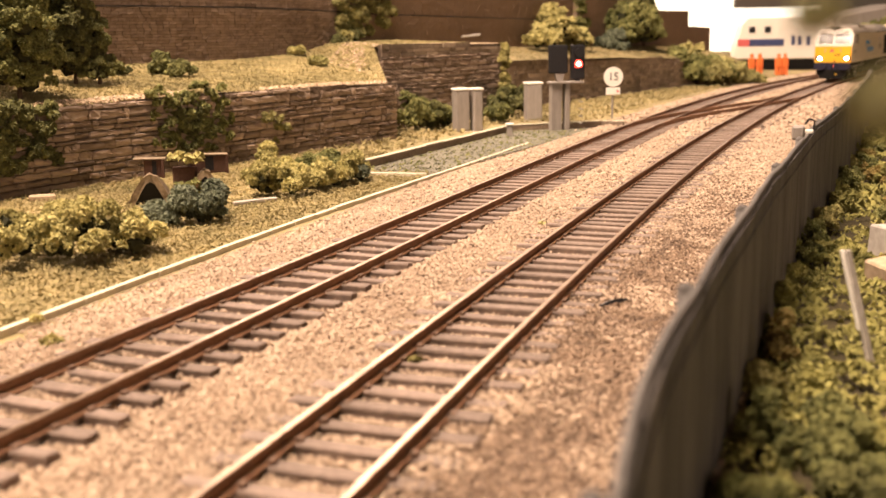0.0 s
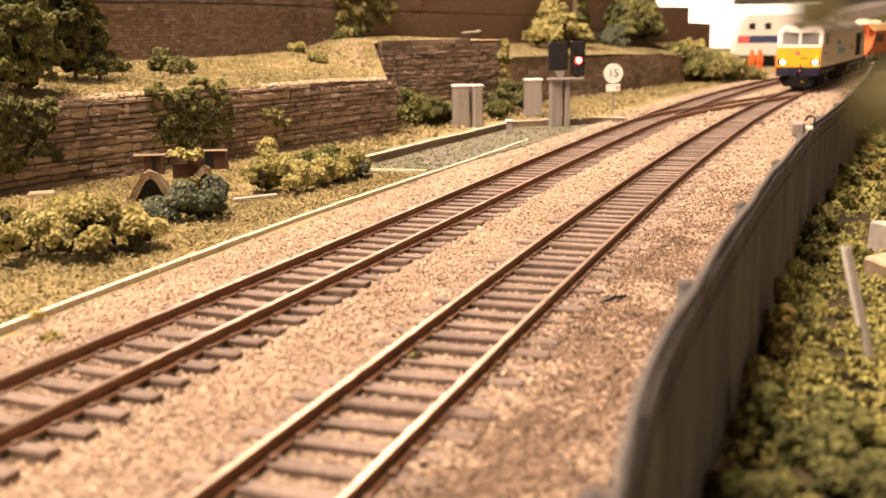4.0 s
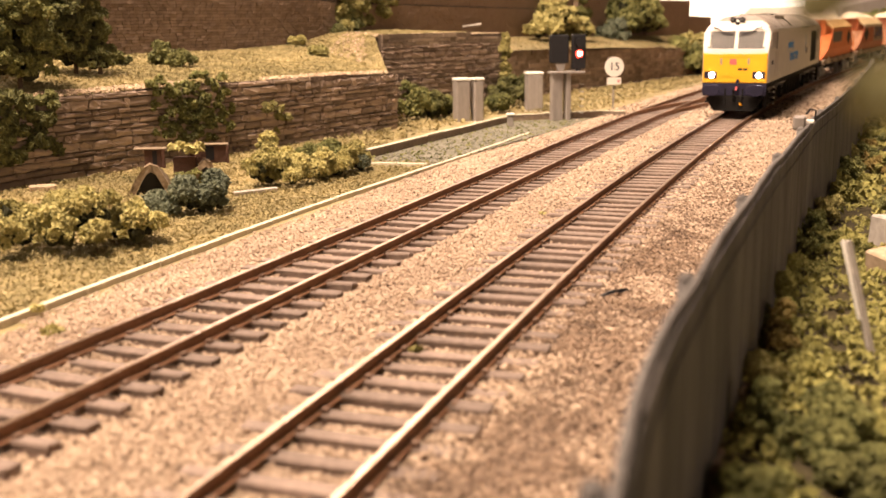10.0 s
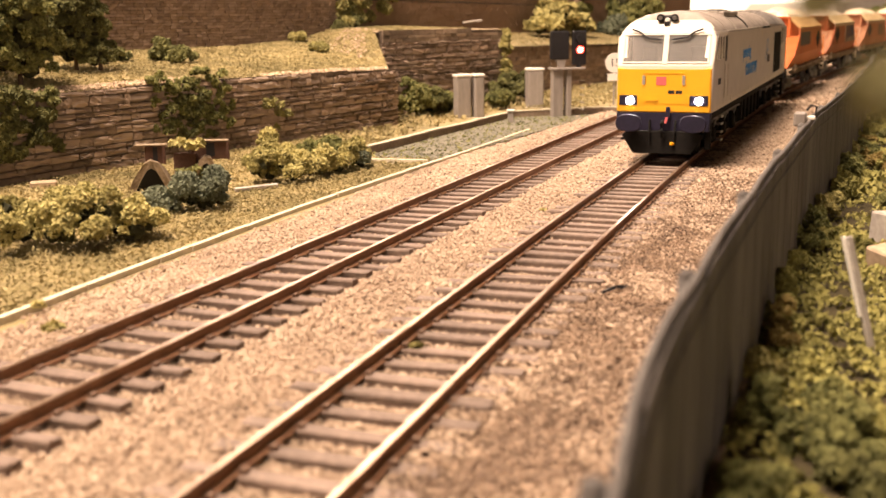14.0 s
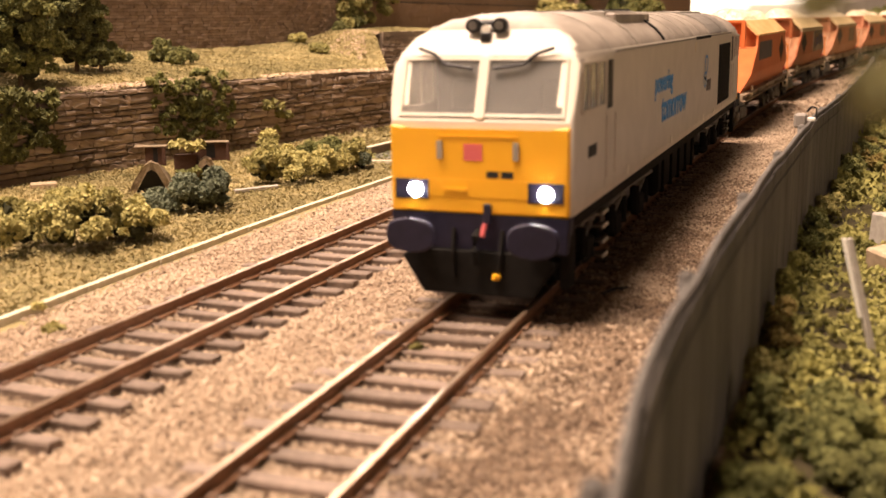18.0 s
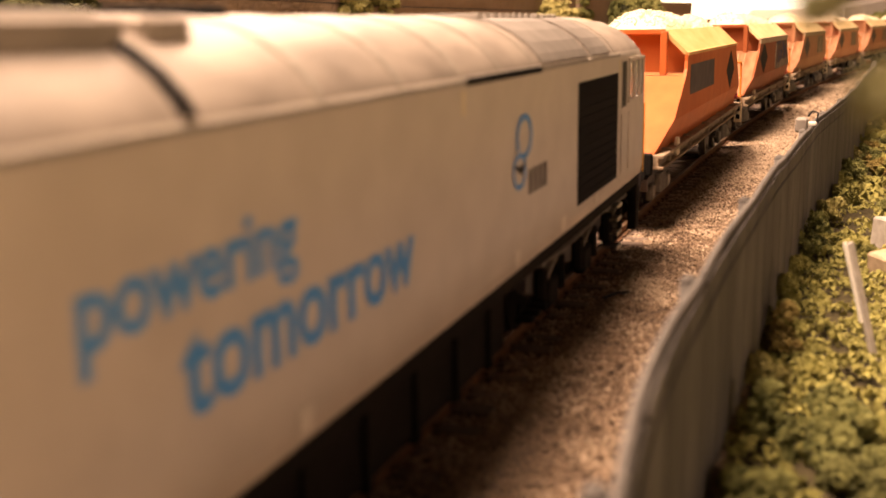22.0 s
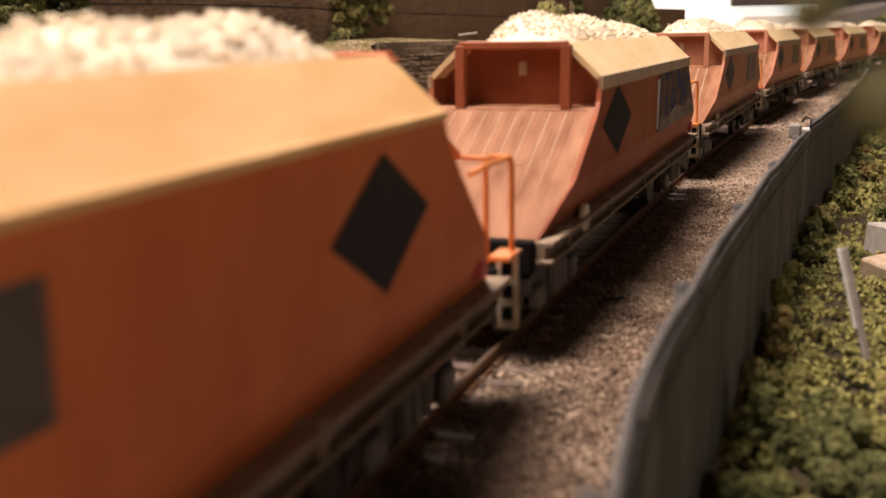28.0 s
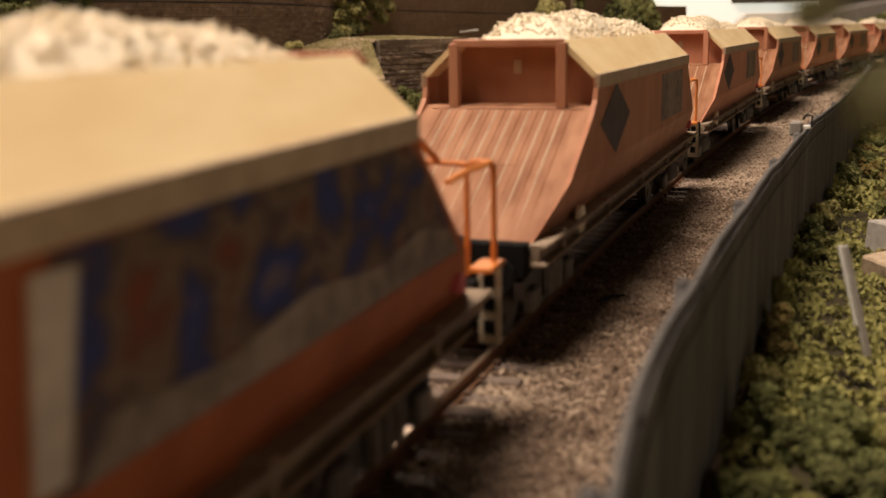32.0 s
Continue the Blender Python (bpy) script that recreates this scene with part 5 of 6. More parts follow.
    for s_ in (-1, 1):
        bs = part("buffer", rod((X(-0.5), s_ * 11.4, 13.6), (X(-4.2), s_ * 11.4, 13.6), 2.2, 14), M_UNDER, beam, "black buffer")
        bm = prism([(s_ * 11.4 + 4.7 * math.copysign(abs(math.cos(q)) ** 0.7, math.cos(q)), 13.6 + 3.1 * math.copysign(abs(math.sin(q)) ** 0.8, math.sin(q))) for q in np.linspace(0, 2 * math.pi, 24, endpoint=False)], "x", X(-4.2), X(-5.4), 0.35)
        part("buffer_head", bm, M_NAVY, beam, "wide dark buffer head")
        part("air_hose", tube([(X(-0.6), s_ * 4.6, 14.5), (X(-1.9), s_ * 4.5, 10), (X(-1.4), s_ * 4.2, 5.6)], 0.4, 6), M_UNDER, beam)
    part("coupling_hook", tube([(X(-0.6), 0, 14), (X(-2.6), 0, 13.2), (X(-3.0), 0, 11.0), (X(-2.4), 0, 8.4)], 0.7, 6), M_UNDER, beam)
    part("red_cock", rod((X(-1.6), -1.6, 15.6), (X(-1.9), -1.2, 13.4), 0.5, 6), M_LOGORED, beam, "small red cock")
    part("yellow_cock", rod((X(-1.6), -4.2, 6.0), (X(-2.4), -3.4, 6.3), 0.6, 6), M_YELLOW, beam)
    nose([(-10.5, 2.4), (10.5, 2.4), (14.6, 9.0), (12.5, 10.6), (-12.5, 10.6), (-14.6, 9.0)], 2.2, -1.4, M_UNDER, "snowplough", "black plough below the beam")
    part("front_steps", box(*sorted((X(1.0), X(5.0))), -16.6, -14.6, 4, 16, 0.3), M_UNDER, loco)

    # inside of the cab
    part("cab_floor", box(*sorted((X(3.5), X(24.0))), -16.6, 16.6, 30.5, 31.5), M_SEAT, loco, "dark cab floor")
    part("cab_bulkhead", box(*sorted((X(24.0), X(24.6))), -16.8, 16.8, 18, 45.5), M_SEAT, loco, "dark cab bulkhead")
    for s_ in (-1, 1):
        seat = part("driver_seat", box(*sorted((X(14), X(19))), s_ * 9 - 3, s_ * 9 + 3, 31.4, 34.4, 0.5), M_SEAT, loco, "dark driver seat")
        part("seat_back", box(*sorted((X(18.2), X(19.6))), s_ * 9 - 2.8, s_ * 9 + 2.8, 34, 40, 0.5), M_SEAT, seat)
    # cab sides
    for s_ in (-1, 1):
        y = s_ * 17.42
        for x0, x1 in PANES:
            a, b = sorted((X(x0), X(x1)))
            w = decal("side_window", [(a, 35.2), (b, 35.2), (b, 43.4), (a, 43.4)], y - s_ * 0.1, M_GLASS, loco, "clear cab side window")
            w.visible_shadow = False
            for q in ([(a - .5, 34.7), (b + .5, 34.7), (b + .5, 35.3), (a - .5, 35.3)], [(a - .5, 43.3), (b + .5, 43.3), (b + .5, 43.9), (a - .5, 43.9)], [(a - .5, 34.7), (a + .1, 34.7), (a + .1, 43.9), (a - .5, 43.9)], [(b - .1, 34.7), (b + .5, 34.7), (b + .5, 43.9), (b - .1, 43.9)]):
                decal("frame_bar", q, y, M_LOCO, w, t=0.3)
        a, b = sorted((X(25.0), X(31.5)))
        door = decal("cab_door", [(a, 19), (b, 19), (b, 44.0), (a, 44.0)], y, M_LOCO, loco, "grey cab door", 0.08)
        decal("door_window", [(a + 0.8, 34.2), (b - 1.4, 34.2), (b - 1.4, 43.4), (a + 0.8, 43.4)], y + s_ * 0.08, M_BLACK, door, "dark door window")
        for xx in (X(24.4), X(32.4)):
            part("grab_rail", rod((xx, y + s_ * 0.4, 21), (xx, y + s_ * 0.4, 33), 0.16, 6), M_LOCO, loco)
        a, b = sorted((X(10.2), X(17.0)))
        if end < 0:
            decal("number_bar", [(a, 26.4), (b, 26.4), (b, 28.6), (a, 28.6)], y, M_INK, loco, "dark number panel", 0.06)
        a, b = sorted((X(1.2), X(1.9)))
        if end > 0:
            decal("yellow_edge", [(a, 17.4), (b, 17.4), (b, 33), (a, 33)], y * 0.99, M_YELLOW, loco, "", 0.25)

    for s_ in (-1, 1):
        for z in (4.6, 7.6, 10.6, 13.4):
            part("cab_step", box(*sorted((X(26), X(30.5))), min(s_ * 13.8, s_ * 16.8), max(s_ * 13.8, s_ * 16.8), z, z + 0.5, 0.1), M_STEEL, loco, "worn steel cab step")
            # white bar: the pale tread edge, with its glint put into the colour
            part("step_edge_glint", box(*sorted((X(26), X(30.5))), min(s_ * 16.8, s_ * 17.1), max(s_ * 16.8, s_ * 17.1), z - 0.1, z + 0.6), M_WHITE, loco, "pale step edge with its glint painted white")

A0 = LOCO_S
for s_ in (-1, 1):
    y = s_ * 17.42
    flip = (lambda x: x) if s_ < 0 else (lambda x: -x)
    a, b = sorted((flip(305.5 - A0), flip(341.5 - A0)))
    gr = decal("radiator_grille", [(a, 20.5), (b, 20.5), (b, 41.4), (a, 41.4)], y, M_GRILLE, loco, "large black radiator grille", 0.1)
    for k in range(12):
        z = 21.2 + k * 1.68
        decal("slat", [(a + 0.6, z), (b - 0.6, z), (b - 0.6, z + 0.7), (a + 0.6, z + 0.7)], y + s_ * 0.1, M_GRILLE, gr, t=0.15)
    rz = 0 if s_ < 0 else 180
    text_mesh("lettering", "powering", 7.2, M_LOGOBLUE, loco, P(flip(188.5 - A0), y + s_ * 0.05, 35.4, 90, 0, rz), 0.05, label="blue lettering")
    text_mesh("lettering", "tomorrow", 9.9, M_LOGOBLUE, loco, P(flip(206.5 - A0), y + s_ * 0.05, 28.6, 90, 0, rz), 0.05, label="blue lettering")
    bm = bmesh.new()
    cx = flip(270.0 - A0)
    for r0, zc, xo in ((4.2, 36.0, 0.8), (3.4, 31.4, -1.6)):
        for k in range(20):
            if k in (12, 13) and r0 > 4:
                continue
            a0, a1 = 2 * math.pi * k / 20, 2 * math.pi * (k + 1) / 20
            q = [(cx + flip(xo) + math.cos(t) * r, zc + math.sin(t) * r * 0.76) for t, r in ((a0, r0), (a1, r0), (a1, r0 * 0.74), (a0, r0 * 0.74))]
            vs = [bm.verts.new((u, y + s_ * 0.12, w)) for u, w in q]
            bm.faces.new(vs)
    part("emblem", bm, M_LOGOBLUE, loco, "blue looped emblem")
    for k in range(4):
        a, b = sorted((flip(273.6 + k * 2.8 - A0), flip(275.5 + k * 2.8 - A0)))
        decal("emblem_bar", [(a, 27.4), (b, 27.4), (b, 31.0), (a, 31.0)], y, M_DECALG, loco, "", 0.06)
    decal("emblem_wedge", [(cx - flip(5.0), 32.6), (cx - flip(0.6), 30.8), (cx + flip(1.4), 32.4), (cx - flip(1.4), 31.9)][::1 if s_ < 0 else -1], y + s_ * 0.14, M_DECAL, loco, "dark wedge in the emblem", 0.05)
    # roof edge gutter, hatch seams, sole bar
    part("gutter", box(-HALF + 33, HALF - 33, min(y, y - s_ * 0.5), max(y, y - s_ * 0.5) , 44.6, 45.1), M_ROOFLINE, loco)
    part("sole_bar", box(-HALF + 4, HALF - 4, min(s_ * 14.6, s_ * 16.6), max(s_ * 14.6, s_ * 16.6), 14.6, 17.6, 0.2), M_UNDER, loco, "black sole bar")
    for xx in (8.0, 107.0):
        decal("yellow_mark", [(xx, 41.0), (xx + 1.4, 41.0), (xx + 1.4, 43.8), (xx, 43.8)], y, M_CREAM, loco, "", 0.05)
    for xx in (-95, -35, 30, 58, 84):
        decal("lifting_eye", [(xx, 18.4), (xx + 2.6, 18.4), (xx + 2.6, 20.4), (xx, 20.4)], y, M_LOCO_W, loco, "", 0.15)


def roof_band(x0, x1, lift, mat, name, label=""):
    v, f = [], []
    q = [(l, z + lift) for l, z in RING if z > 45.2]
    n = len(q)
    for x in (x0, x1):
        v += [(x, -l * (1 + lift / 40), z) for l, z in q]
        v += [(x, -l * 0.97, z - 0.6 - lift) for l, z in q]
    m2 = 2 * n
    for k in range(n - 1):
        f += [(k, k + 1, m2 + k + 1, m2 + k), (k, k + 1, n + k + 1, n + k), (m2 + k, m2 + k + 1, m2 + n + k + 1, m2 + n + k)]
    return link(name, v, f, mat, loco, label)


for x in (-112, -28, -10, 8, 24, 41, 103):
    roof_band(x, x + 1.0, 0.16, M_ROOFLINE, "roof_seam")
roof_band(-48.2, -46.6, 0.45, M_UNDER, "roof_arch", "dark raised arch across the roof")
roof_band(-83.4, -82.4, 0.3, M_ROOFLINE, "roof_arch")
for s_ in (-1, 1):
    part("recess_kerb", box(-82.4, -46.6, min(s_ * 9.6, s_ * 12.0), max(s_ * 9.6, s_ * 12.0), 49.8, 52.3, 0.4), M_LOCO_ROOF, loco, "raised edge of the roof recess")
    part("roof_hatch", box(-43.5, -37.5, min(s_ * 6, s_ * 11.5), max(s_ * 6, s_ * 11.5), 50.0, 52.4, 0.5), M_LOCO_ROOF, loco, "small raised roof hatch")
    # near-black bar paints the shade of a gap under the roof edge
    part("roof_gap_shade", box(10, 45, min(s_ * 16.6, s_ * 17.5), max(s_ * 16.6, s_ * 17.5), 44.3, 45.2, 0.1), M_UNDER, loco, "dark bar standing for the shaded gap below the roof edge")
rr = part("roof_recess", box(-82.4, -46.6, -9.6, 9.6, 51.2, 52.72, 0.2), M_ROOFLINE, loco, "dark roof recess")
for k in range(8):
    part("roof_slat", box(-80.5 + k * 4.3, -78.0 + k * 4.3, -8.6, 8.6, 52.6, 53.0, 0.15), M_UNDER, rr)
for x0, x1 in ((46, 78), (81, 98)):
    rp = roof_band(x0, x1, 0.3, M_ROOFPANEL, "radiator_roof", "dull grey radiator roof panel")
    for k in range(int((x1 - x0) / 4)):
        part("roof_grille_bar", box(x0 + 1.5 + k * 4, x0 + 3.6 + k * 4, -7, 7, 51.6, 52.9, 0.2), M_ROOFLINE, rp)
part("exhaust", box(-30, -18, -3, 3, 51.2, 53.4, 0.3), M_UNDER, loco, "sooty exhaust port")
tank = part("fuel_tank", box(-36, 36, -14.5, 14.5, 4.2, 15, 1.2), M_UNDER, loco, "black fuel tank")
for k in range(5):
    part("tank_rib", box(-30 + 14 * k, -28.6 + 14 * k, -15.2, 15.2, 4.6, 14.6, 0.2), M_UNDER, tank)
for bx in (-90, 90):
    fr = part("bogie_frame", box(bx - 36, bx + 36, -7, 7, 8, 12, 0.5), M_UNDER, loco, "black bogie frame")
    for s_ in (-1, 1):
        sf = part("side_frame", prism([(bx - 40, 12.4), (bx + 40, 12.4), (bx + 40, 9.6), (bx + 34, 7.6), (bx + 20, 10), (bx + 6, 7.6), (bx - 6, 7.6), (bx - 20, 10), (bx - 34, 7.6), (bx - 40, 9.6)], "y", s_ * 12.0, s_ * 13.6), M_BOGIE, loco, "dark grey bogie side frame")
        for ax in (-27.5, 0, 27.5):
            part("axle_box", box(bx + ax - 3.4, bx + ax + 3.4, min(s_ * 13, s_ * 15.2), max(s_ * 13, s_ * 15.2), 4.4, 9.4, 0.5), M_UNDER, sf)
            for q in (-6.2, 6.2):
                part("spring", rod((bx + ax + q, s_ * 14.2, 6.2), (bx + ax + q, s_ * 14.2, 12), 1.4, 8), M_STEEL if abs(q) > 6.3 else M_UNDER, sf)
            part("damper", rod((bx + ax - 6, s_ * 15.0, 10.6), (bx + ax + 4, s_ * 15.0, 13.8), 0.6, 6), M_STEEL, sf, "pale damper")
        for k in range(3):
            part("step_bracket", box(bx - 46 + k * 4, bx - 43.4 + k * 4, min(s_ * 13.6, s_ * 16.2), max(s_ * 13.6, s_ * 16.2), 6.4, 7.2), M_UNDER, sf)
        part("brake_pipe", tube([(bx - 38, s_ * 15.4, 14), (bx - 20, s_ * 15.4, 13.2), (bx + 10, s_ * 15.4, 14.2), (bx + 38, s_ * 15.4, 13.4)], 0.5, 6), M_STEEL, sf)
    for ax in (-27.5, 0, 27.5):
        wheelset(loco, bx + ax, 7.0, False)


# ---- aggregate hoppers ----
XF, XR = -54.0, 73.5          # top corners
XFB, XRB = -90.0, 98.0        # feet of the sloping ends
ZT, ZC, ZM, ZB = 42.4, 48.8, 25.2, 17.4
WS, WT, WB = 17.4, 10.6, 14.6


def hopper(k, paint, turned):
    h = thing("aggregate_hopper", ["clean orange aggregate hopper wagon loaded with pale stone", "worn orange aggregate hopper wagon with sprayed side", "dusty orange aggregate hopper wagon loaded with pale stone", "faded orange aggregate hopper wagon loaded with pale stone"][k if k < 3 else 2 + k % 2], "wagon", group="hopper wagons")
    xm = lambda z, front: (XF + (XFB - XF) * min(1, max(0, (36.8 - z) / (36.8 - ZB)))) if front else (XR + (XRB - XR) * min(1, max(0, (39.5 - z) / (39.5 - ZB))))
    prof = [(xm(ZM, 1), ZM), (XF - 3.5, 35.3), (XF - 0.6, 37.8), (XF, 40), (XF, ZT), (XR, ZT), (XR, 41), (XR + 1.2, 38.8), (xm(ZM, 0), ZM)]
    for s_ in (-1, 1):
        side = part("side_sheet", prism(prof, "y", s_ * WS, s_ * (WS - 0.9)), paint, h, "orange side sheet")
        bm = bmesh.new()
        q = [bm.verts.new(w) for w in ((xm(ZM, 1), s_ * WS, ZM), (xm(ZM, 0), s_ * WS, ZM), (XRB, s_ * WB, ZB), (XFB, s_ * WB, ZB), (xm(ZM, 1), s_ * (WS - 0.9), ZM), (xm(ZM, 0), s_ * (WS - 0.9), ZM), (XRB, s_ * (WB - 0.9), ZB), (XFB, s_ * (WB - 0.9), ZB))]
        for fc in ((0, 1, 2, 3), (4, 5, 6, 7), (0, 1, 5, 4), (2, 3, 7, 6), (1, 2, 6, 5), (3, 0, 4, 7)):
            bm.faces.new([q[i] for i in fc])
        part("lower_sheet", bm, paint, h, "inward-sloping lower sheet")
        bm = bmesh.new()
        q = [bm.verts.new(w) for w in ((XF, s_ * WS, ZT), (XR, s_ * WS, ZT), (XR, s_ * WT, ZC), (XF, s_ * WT, ZC), (XF, s_ * (WS - 0.9), ZT - 0.6), (XR, s_ * (WS - 0.9), ZT - 0.6), (XR, s_ * (WT - 0.9), ZC - 0.6), (XF, s_ * (WT - 0.9), ZC - 0.6))]
        for fc in ((0, 1, 2, 3), (4, 5, 6, 7), (0, 1, 5, 4), (2, 3, 7, 6), (1, 2, 6, 5), (3, 0, 4, 7)):
            bm.faces.new([q[i] for i in fc])
        part("top_chamfer", bm, HOPPER_TOP if k else HOPPER_TOP0, h, "sloping top sheet paled by dust and painted glare")
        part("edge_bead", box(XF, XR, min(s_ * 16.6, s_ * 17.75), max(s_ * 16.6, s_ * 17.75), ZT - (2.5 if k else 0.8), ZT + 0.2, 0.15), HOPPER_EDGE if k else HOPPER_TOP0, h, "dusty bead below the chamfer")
        part("sole_bar", box(-91, 101, min(s_ * 14.6, s_ * 16.2), max(s_ * 14.6, s_ * 16.2), 14.4, 17.0, 0.2), M_GRIME, h, "grimy brown sole bar")
        part("sole_flange", box(-91, 101, min(s_ * 13.4, s_ * 17.5), max(s_ * 13.4, s_ * 17.5), 16.5, 17.4, 0.15), M_GRIME, h)
        part("lower_flange", box(-92, 92, min(s_ * 13.4, s_ * 17.5), max(s_ * 13.4, s_ * 17.2), 13.8, 14.5, 0.12), M_GRIME, h)
        for x in (-78, -40, 0, 40, 80):
            part("stanchion", box(x - 0.7, x + 0.7, min(s_ * 14, s_ * 17.2), max(s_ * 14, s_ * 17.2), 13.6, 18), M_GRIME, h)
        part("brake_lever_shield", rod((-64, s_ * 16.2, 16.6), (-64, s_ * 17.0, 16.6), 3.0, 16), M_CREAM, h, "pale round brake shield")
        part("lamp_iron", rod((90, s_ * 15.0, 20.6), (90, s_ * 16.8, 20.6), 1.3, 10), M_LOGORED, h, "small red disc")
        # steps at the rear corner
        lad = part("step_ladder", box(104.6, 105.3, min(s_ * 14.2, s_ * 17.4), max(s_ * 14.2, s_ * 17.4), 8.6, 20, 0.1), M_CREAM, h, "cream step plate")
        for i in range(3):
            part("step_hole", box(104.45, 104.65, min(s_ * 15, s_ * 16.6), max(s_ * 15, s_ * 16.6), 10 + i * 3.3, 12 + i * 3.3), M_UNDER, lad)
        part("step_tread", box(100.2, 106.8, min(s_ * 14.2, s_ * 17.4), max(s_ * 14.2, s_ * 17.4), 19.6, 20.2), M_HANDRAIL, lad)
        part("handrail", tube([(105.0, s_ * 16.4, 20), (105.0, s_ * 16.4, 32.6), (104.4, s_ * 16.2, 33.8), (95, s_ * 15.8, 33.8), (88, s_ * 15.6, 33.4)], 0.42, 6), M_HANDRAIL, h, "orange end handrail")
        part("handrail", tube([(105.0, s_ * 12.6, 18), (105.0, s_ * 12.6, 33), (104.8, s_ * 13.6, 33.8), (104.6, s_ * 16.2, 33.8)], 0.42, 6), M_HANDRAIL, h)
    # sloping ends with recessed bulkheads
    for front in (1, 0):
        x_top, z_top = (XF - 0.2, 36.6) if front else (XR + 0.2, 38.8)
        x_bot = XFB if front else XRB
        sg = -1 if front else 1
        bm = bmesh.new()
        q = []
        for dx in (0, -sg * 1.2):
            q += [bm.verts.new(w) for w in ((x_bot + dx, -WB + 0.5, ZB + 0.2), (x_bot + dx, WB - 0.5, ZB + 0.2), (xm(ZM, front) + dx, WS - 0.5, ZM), (x_top + dx, WS - 0.5, z_top), (x_top + dx, -WS + 0.5, z_top), (xm(ZM, front) + dx, -WS + 0.5, ZM))]
        bm.faces.new(q[:6])
        bm.faces.new(q[6:])
        for i in range(6):
            bm.faces.new((q[i], q[(i + 1) % 6], q[6 + (i + 1) % 6], q[6 + i]))
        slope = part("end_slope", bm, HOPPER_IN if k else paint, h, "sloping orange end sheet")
        if k:
            for i in range(17):
                y = -12.8 + i * 1.6
                w0 = 1.0 if abs(y) < 13.2 else 0.8
                a, b = (x_bot + (x_top - x_bot) * 0.06, ZB + (z_top - ZB) * 0.06), (x_bot + (x_top - x_bot) * 0.95, ZB + (z_top - ZB) * 0.95)
                part("rib", rod((a[0] - sg * 0.08, y * w0, a[1]), (b[0] - sg * 0.08, y * w0, b[1]), 0.12 if k == 1 else 0.2, 5), HOPPER_EDGE if i % 2 else HOPPER_IN, slope)
        for u0, y0, y1 in ((0.14, -9, 3), (0.52, -7, 9), (0.97, -15, 15)):
            xs, zs_ = x_bot + (x_top - x_bot) * u0, ZB + (z_top - ZB) * u0
            part("seam", rod((xs + sg * 0.05, y0, zs_), (xs + sg * 0.05, y1, zs_), 0.16, 5), HOPPER_IN, slope, "grimy seam")
        back = x_top - sg * 7.5
        bk = part("bulkhead", box(back - 0.5, back + 0.5, -WS + 1, WS - 1, z_top - 1.5, ZT, 0), paint, h, "recessed orange bulkhead")
        part("bulkhead_top", prism([(-WS + 1, ZT), (WS - 1, ZT), (WT - 0.6, ZC - 0.5), (-WT + 0.6, ZC - 0.5)], "x", back - 0.5, back + 0.5), paint, h)
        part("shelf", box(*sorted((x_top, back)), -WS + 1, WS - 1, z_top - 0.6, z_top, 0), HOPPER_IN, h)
        part("placard", box(back + sg * 0.5 - 0.1, back + sg * 0.5 + 0.1, -0.8, 0.8, 42.3, 45), HOPPER_EDGE, bk, "small pale placard")
        for y in (-WT, WT):
            part("end_post", box(x_top - 1.0, x_top + 1.0, y - 1.0, y + 1.0, z_top - 0.4, ZC - 0.4, 0.2), paint, h, "orange end post")
        part("top_rim", box(x_top - 0.9, x_top + 0.9, -WT - 0.3, WT + 0.3, ZC - 1.3, ZC + 0.3, 0.25), paint, h, "orange top rim")
        part("headstock", box(x_bot + sg * 2.6, x_bot + sg * 5.0, -15, 15, 12.6, 18.2, 0.3) if sg > 0 else box(x_bot - 5.0, x_bot - 2.6, -15, 15, 12.6, 18.2, 0.3), M_UNDER, h, "black headstock")
        for y in (-11.4, 11.4):
            part("buffer", rod((x_bot + sg * 5, y, 13.8), (x_bot + sg * 8.2, y, 13.8), 1.7, 12, rod((x_bot + sg * 8.2, y, 13.8), (x_bot + sg * 9.2, y, 13.8), 2.9, 16)), M_UNDER, h, "black round buffer")
        part("platform", box(*sorted((x_bot - sg * 1.0, x_bot + sg * 4.6)), -14.4, 14.4, 16.8, 17.4), M_HANDRAIL if sg > 0 else M_UNDER, h)
        part("coupling", tube([(x_bot + sg * 5, 0, 13), (x_bot + sg * 9, 0, 11.4), (x_bot + sg * 11.5, 0, 11.2)], 0.8, 6), M_UNDER, h)
    part("cross_rail", tube([(105.0, -12.6, 33.4), (105.2, 0, 33.8), (105.0, 12.6, 33.4)], 0.42, 6), M_HANDRAIL, h, "orange rail across the end")
    part("sloping_rail", rod((104.8, -8.5, 33.8), (XR + 1, -8.5, 48.6), 0.5, 6), M_HANDRAIL, h, "orange rail up the sloping end")
    lad2 = part("end_ladder", rod((XR + 5.5, 5.5, 44), (XRB + 4.5, 5.5, 20), 0.55, 6, rod((XR + 5.5, 11.5, 44), (XRB + 4.5, 11.5, 20), 0.55, 6)), M_HANDRAIL, h, "orange ladder up the sloping end")
    for i in range(7):
        t = 0.08 + i * 0.14
        part("rung", rod((XR + 5.5 + (XRB - XR - 1) * t, 5.5, 44 - 24 * t), (XR + 5.5 + (XRB - XR - 1) * t, 11.5, 44 - 24 * t), 0.3, 6), M_HANDRAIL, lad2)
    # load of stone
    gx, gy = 26, 9
    lv, lf = [], []
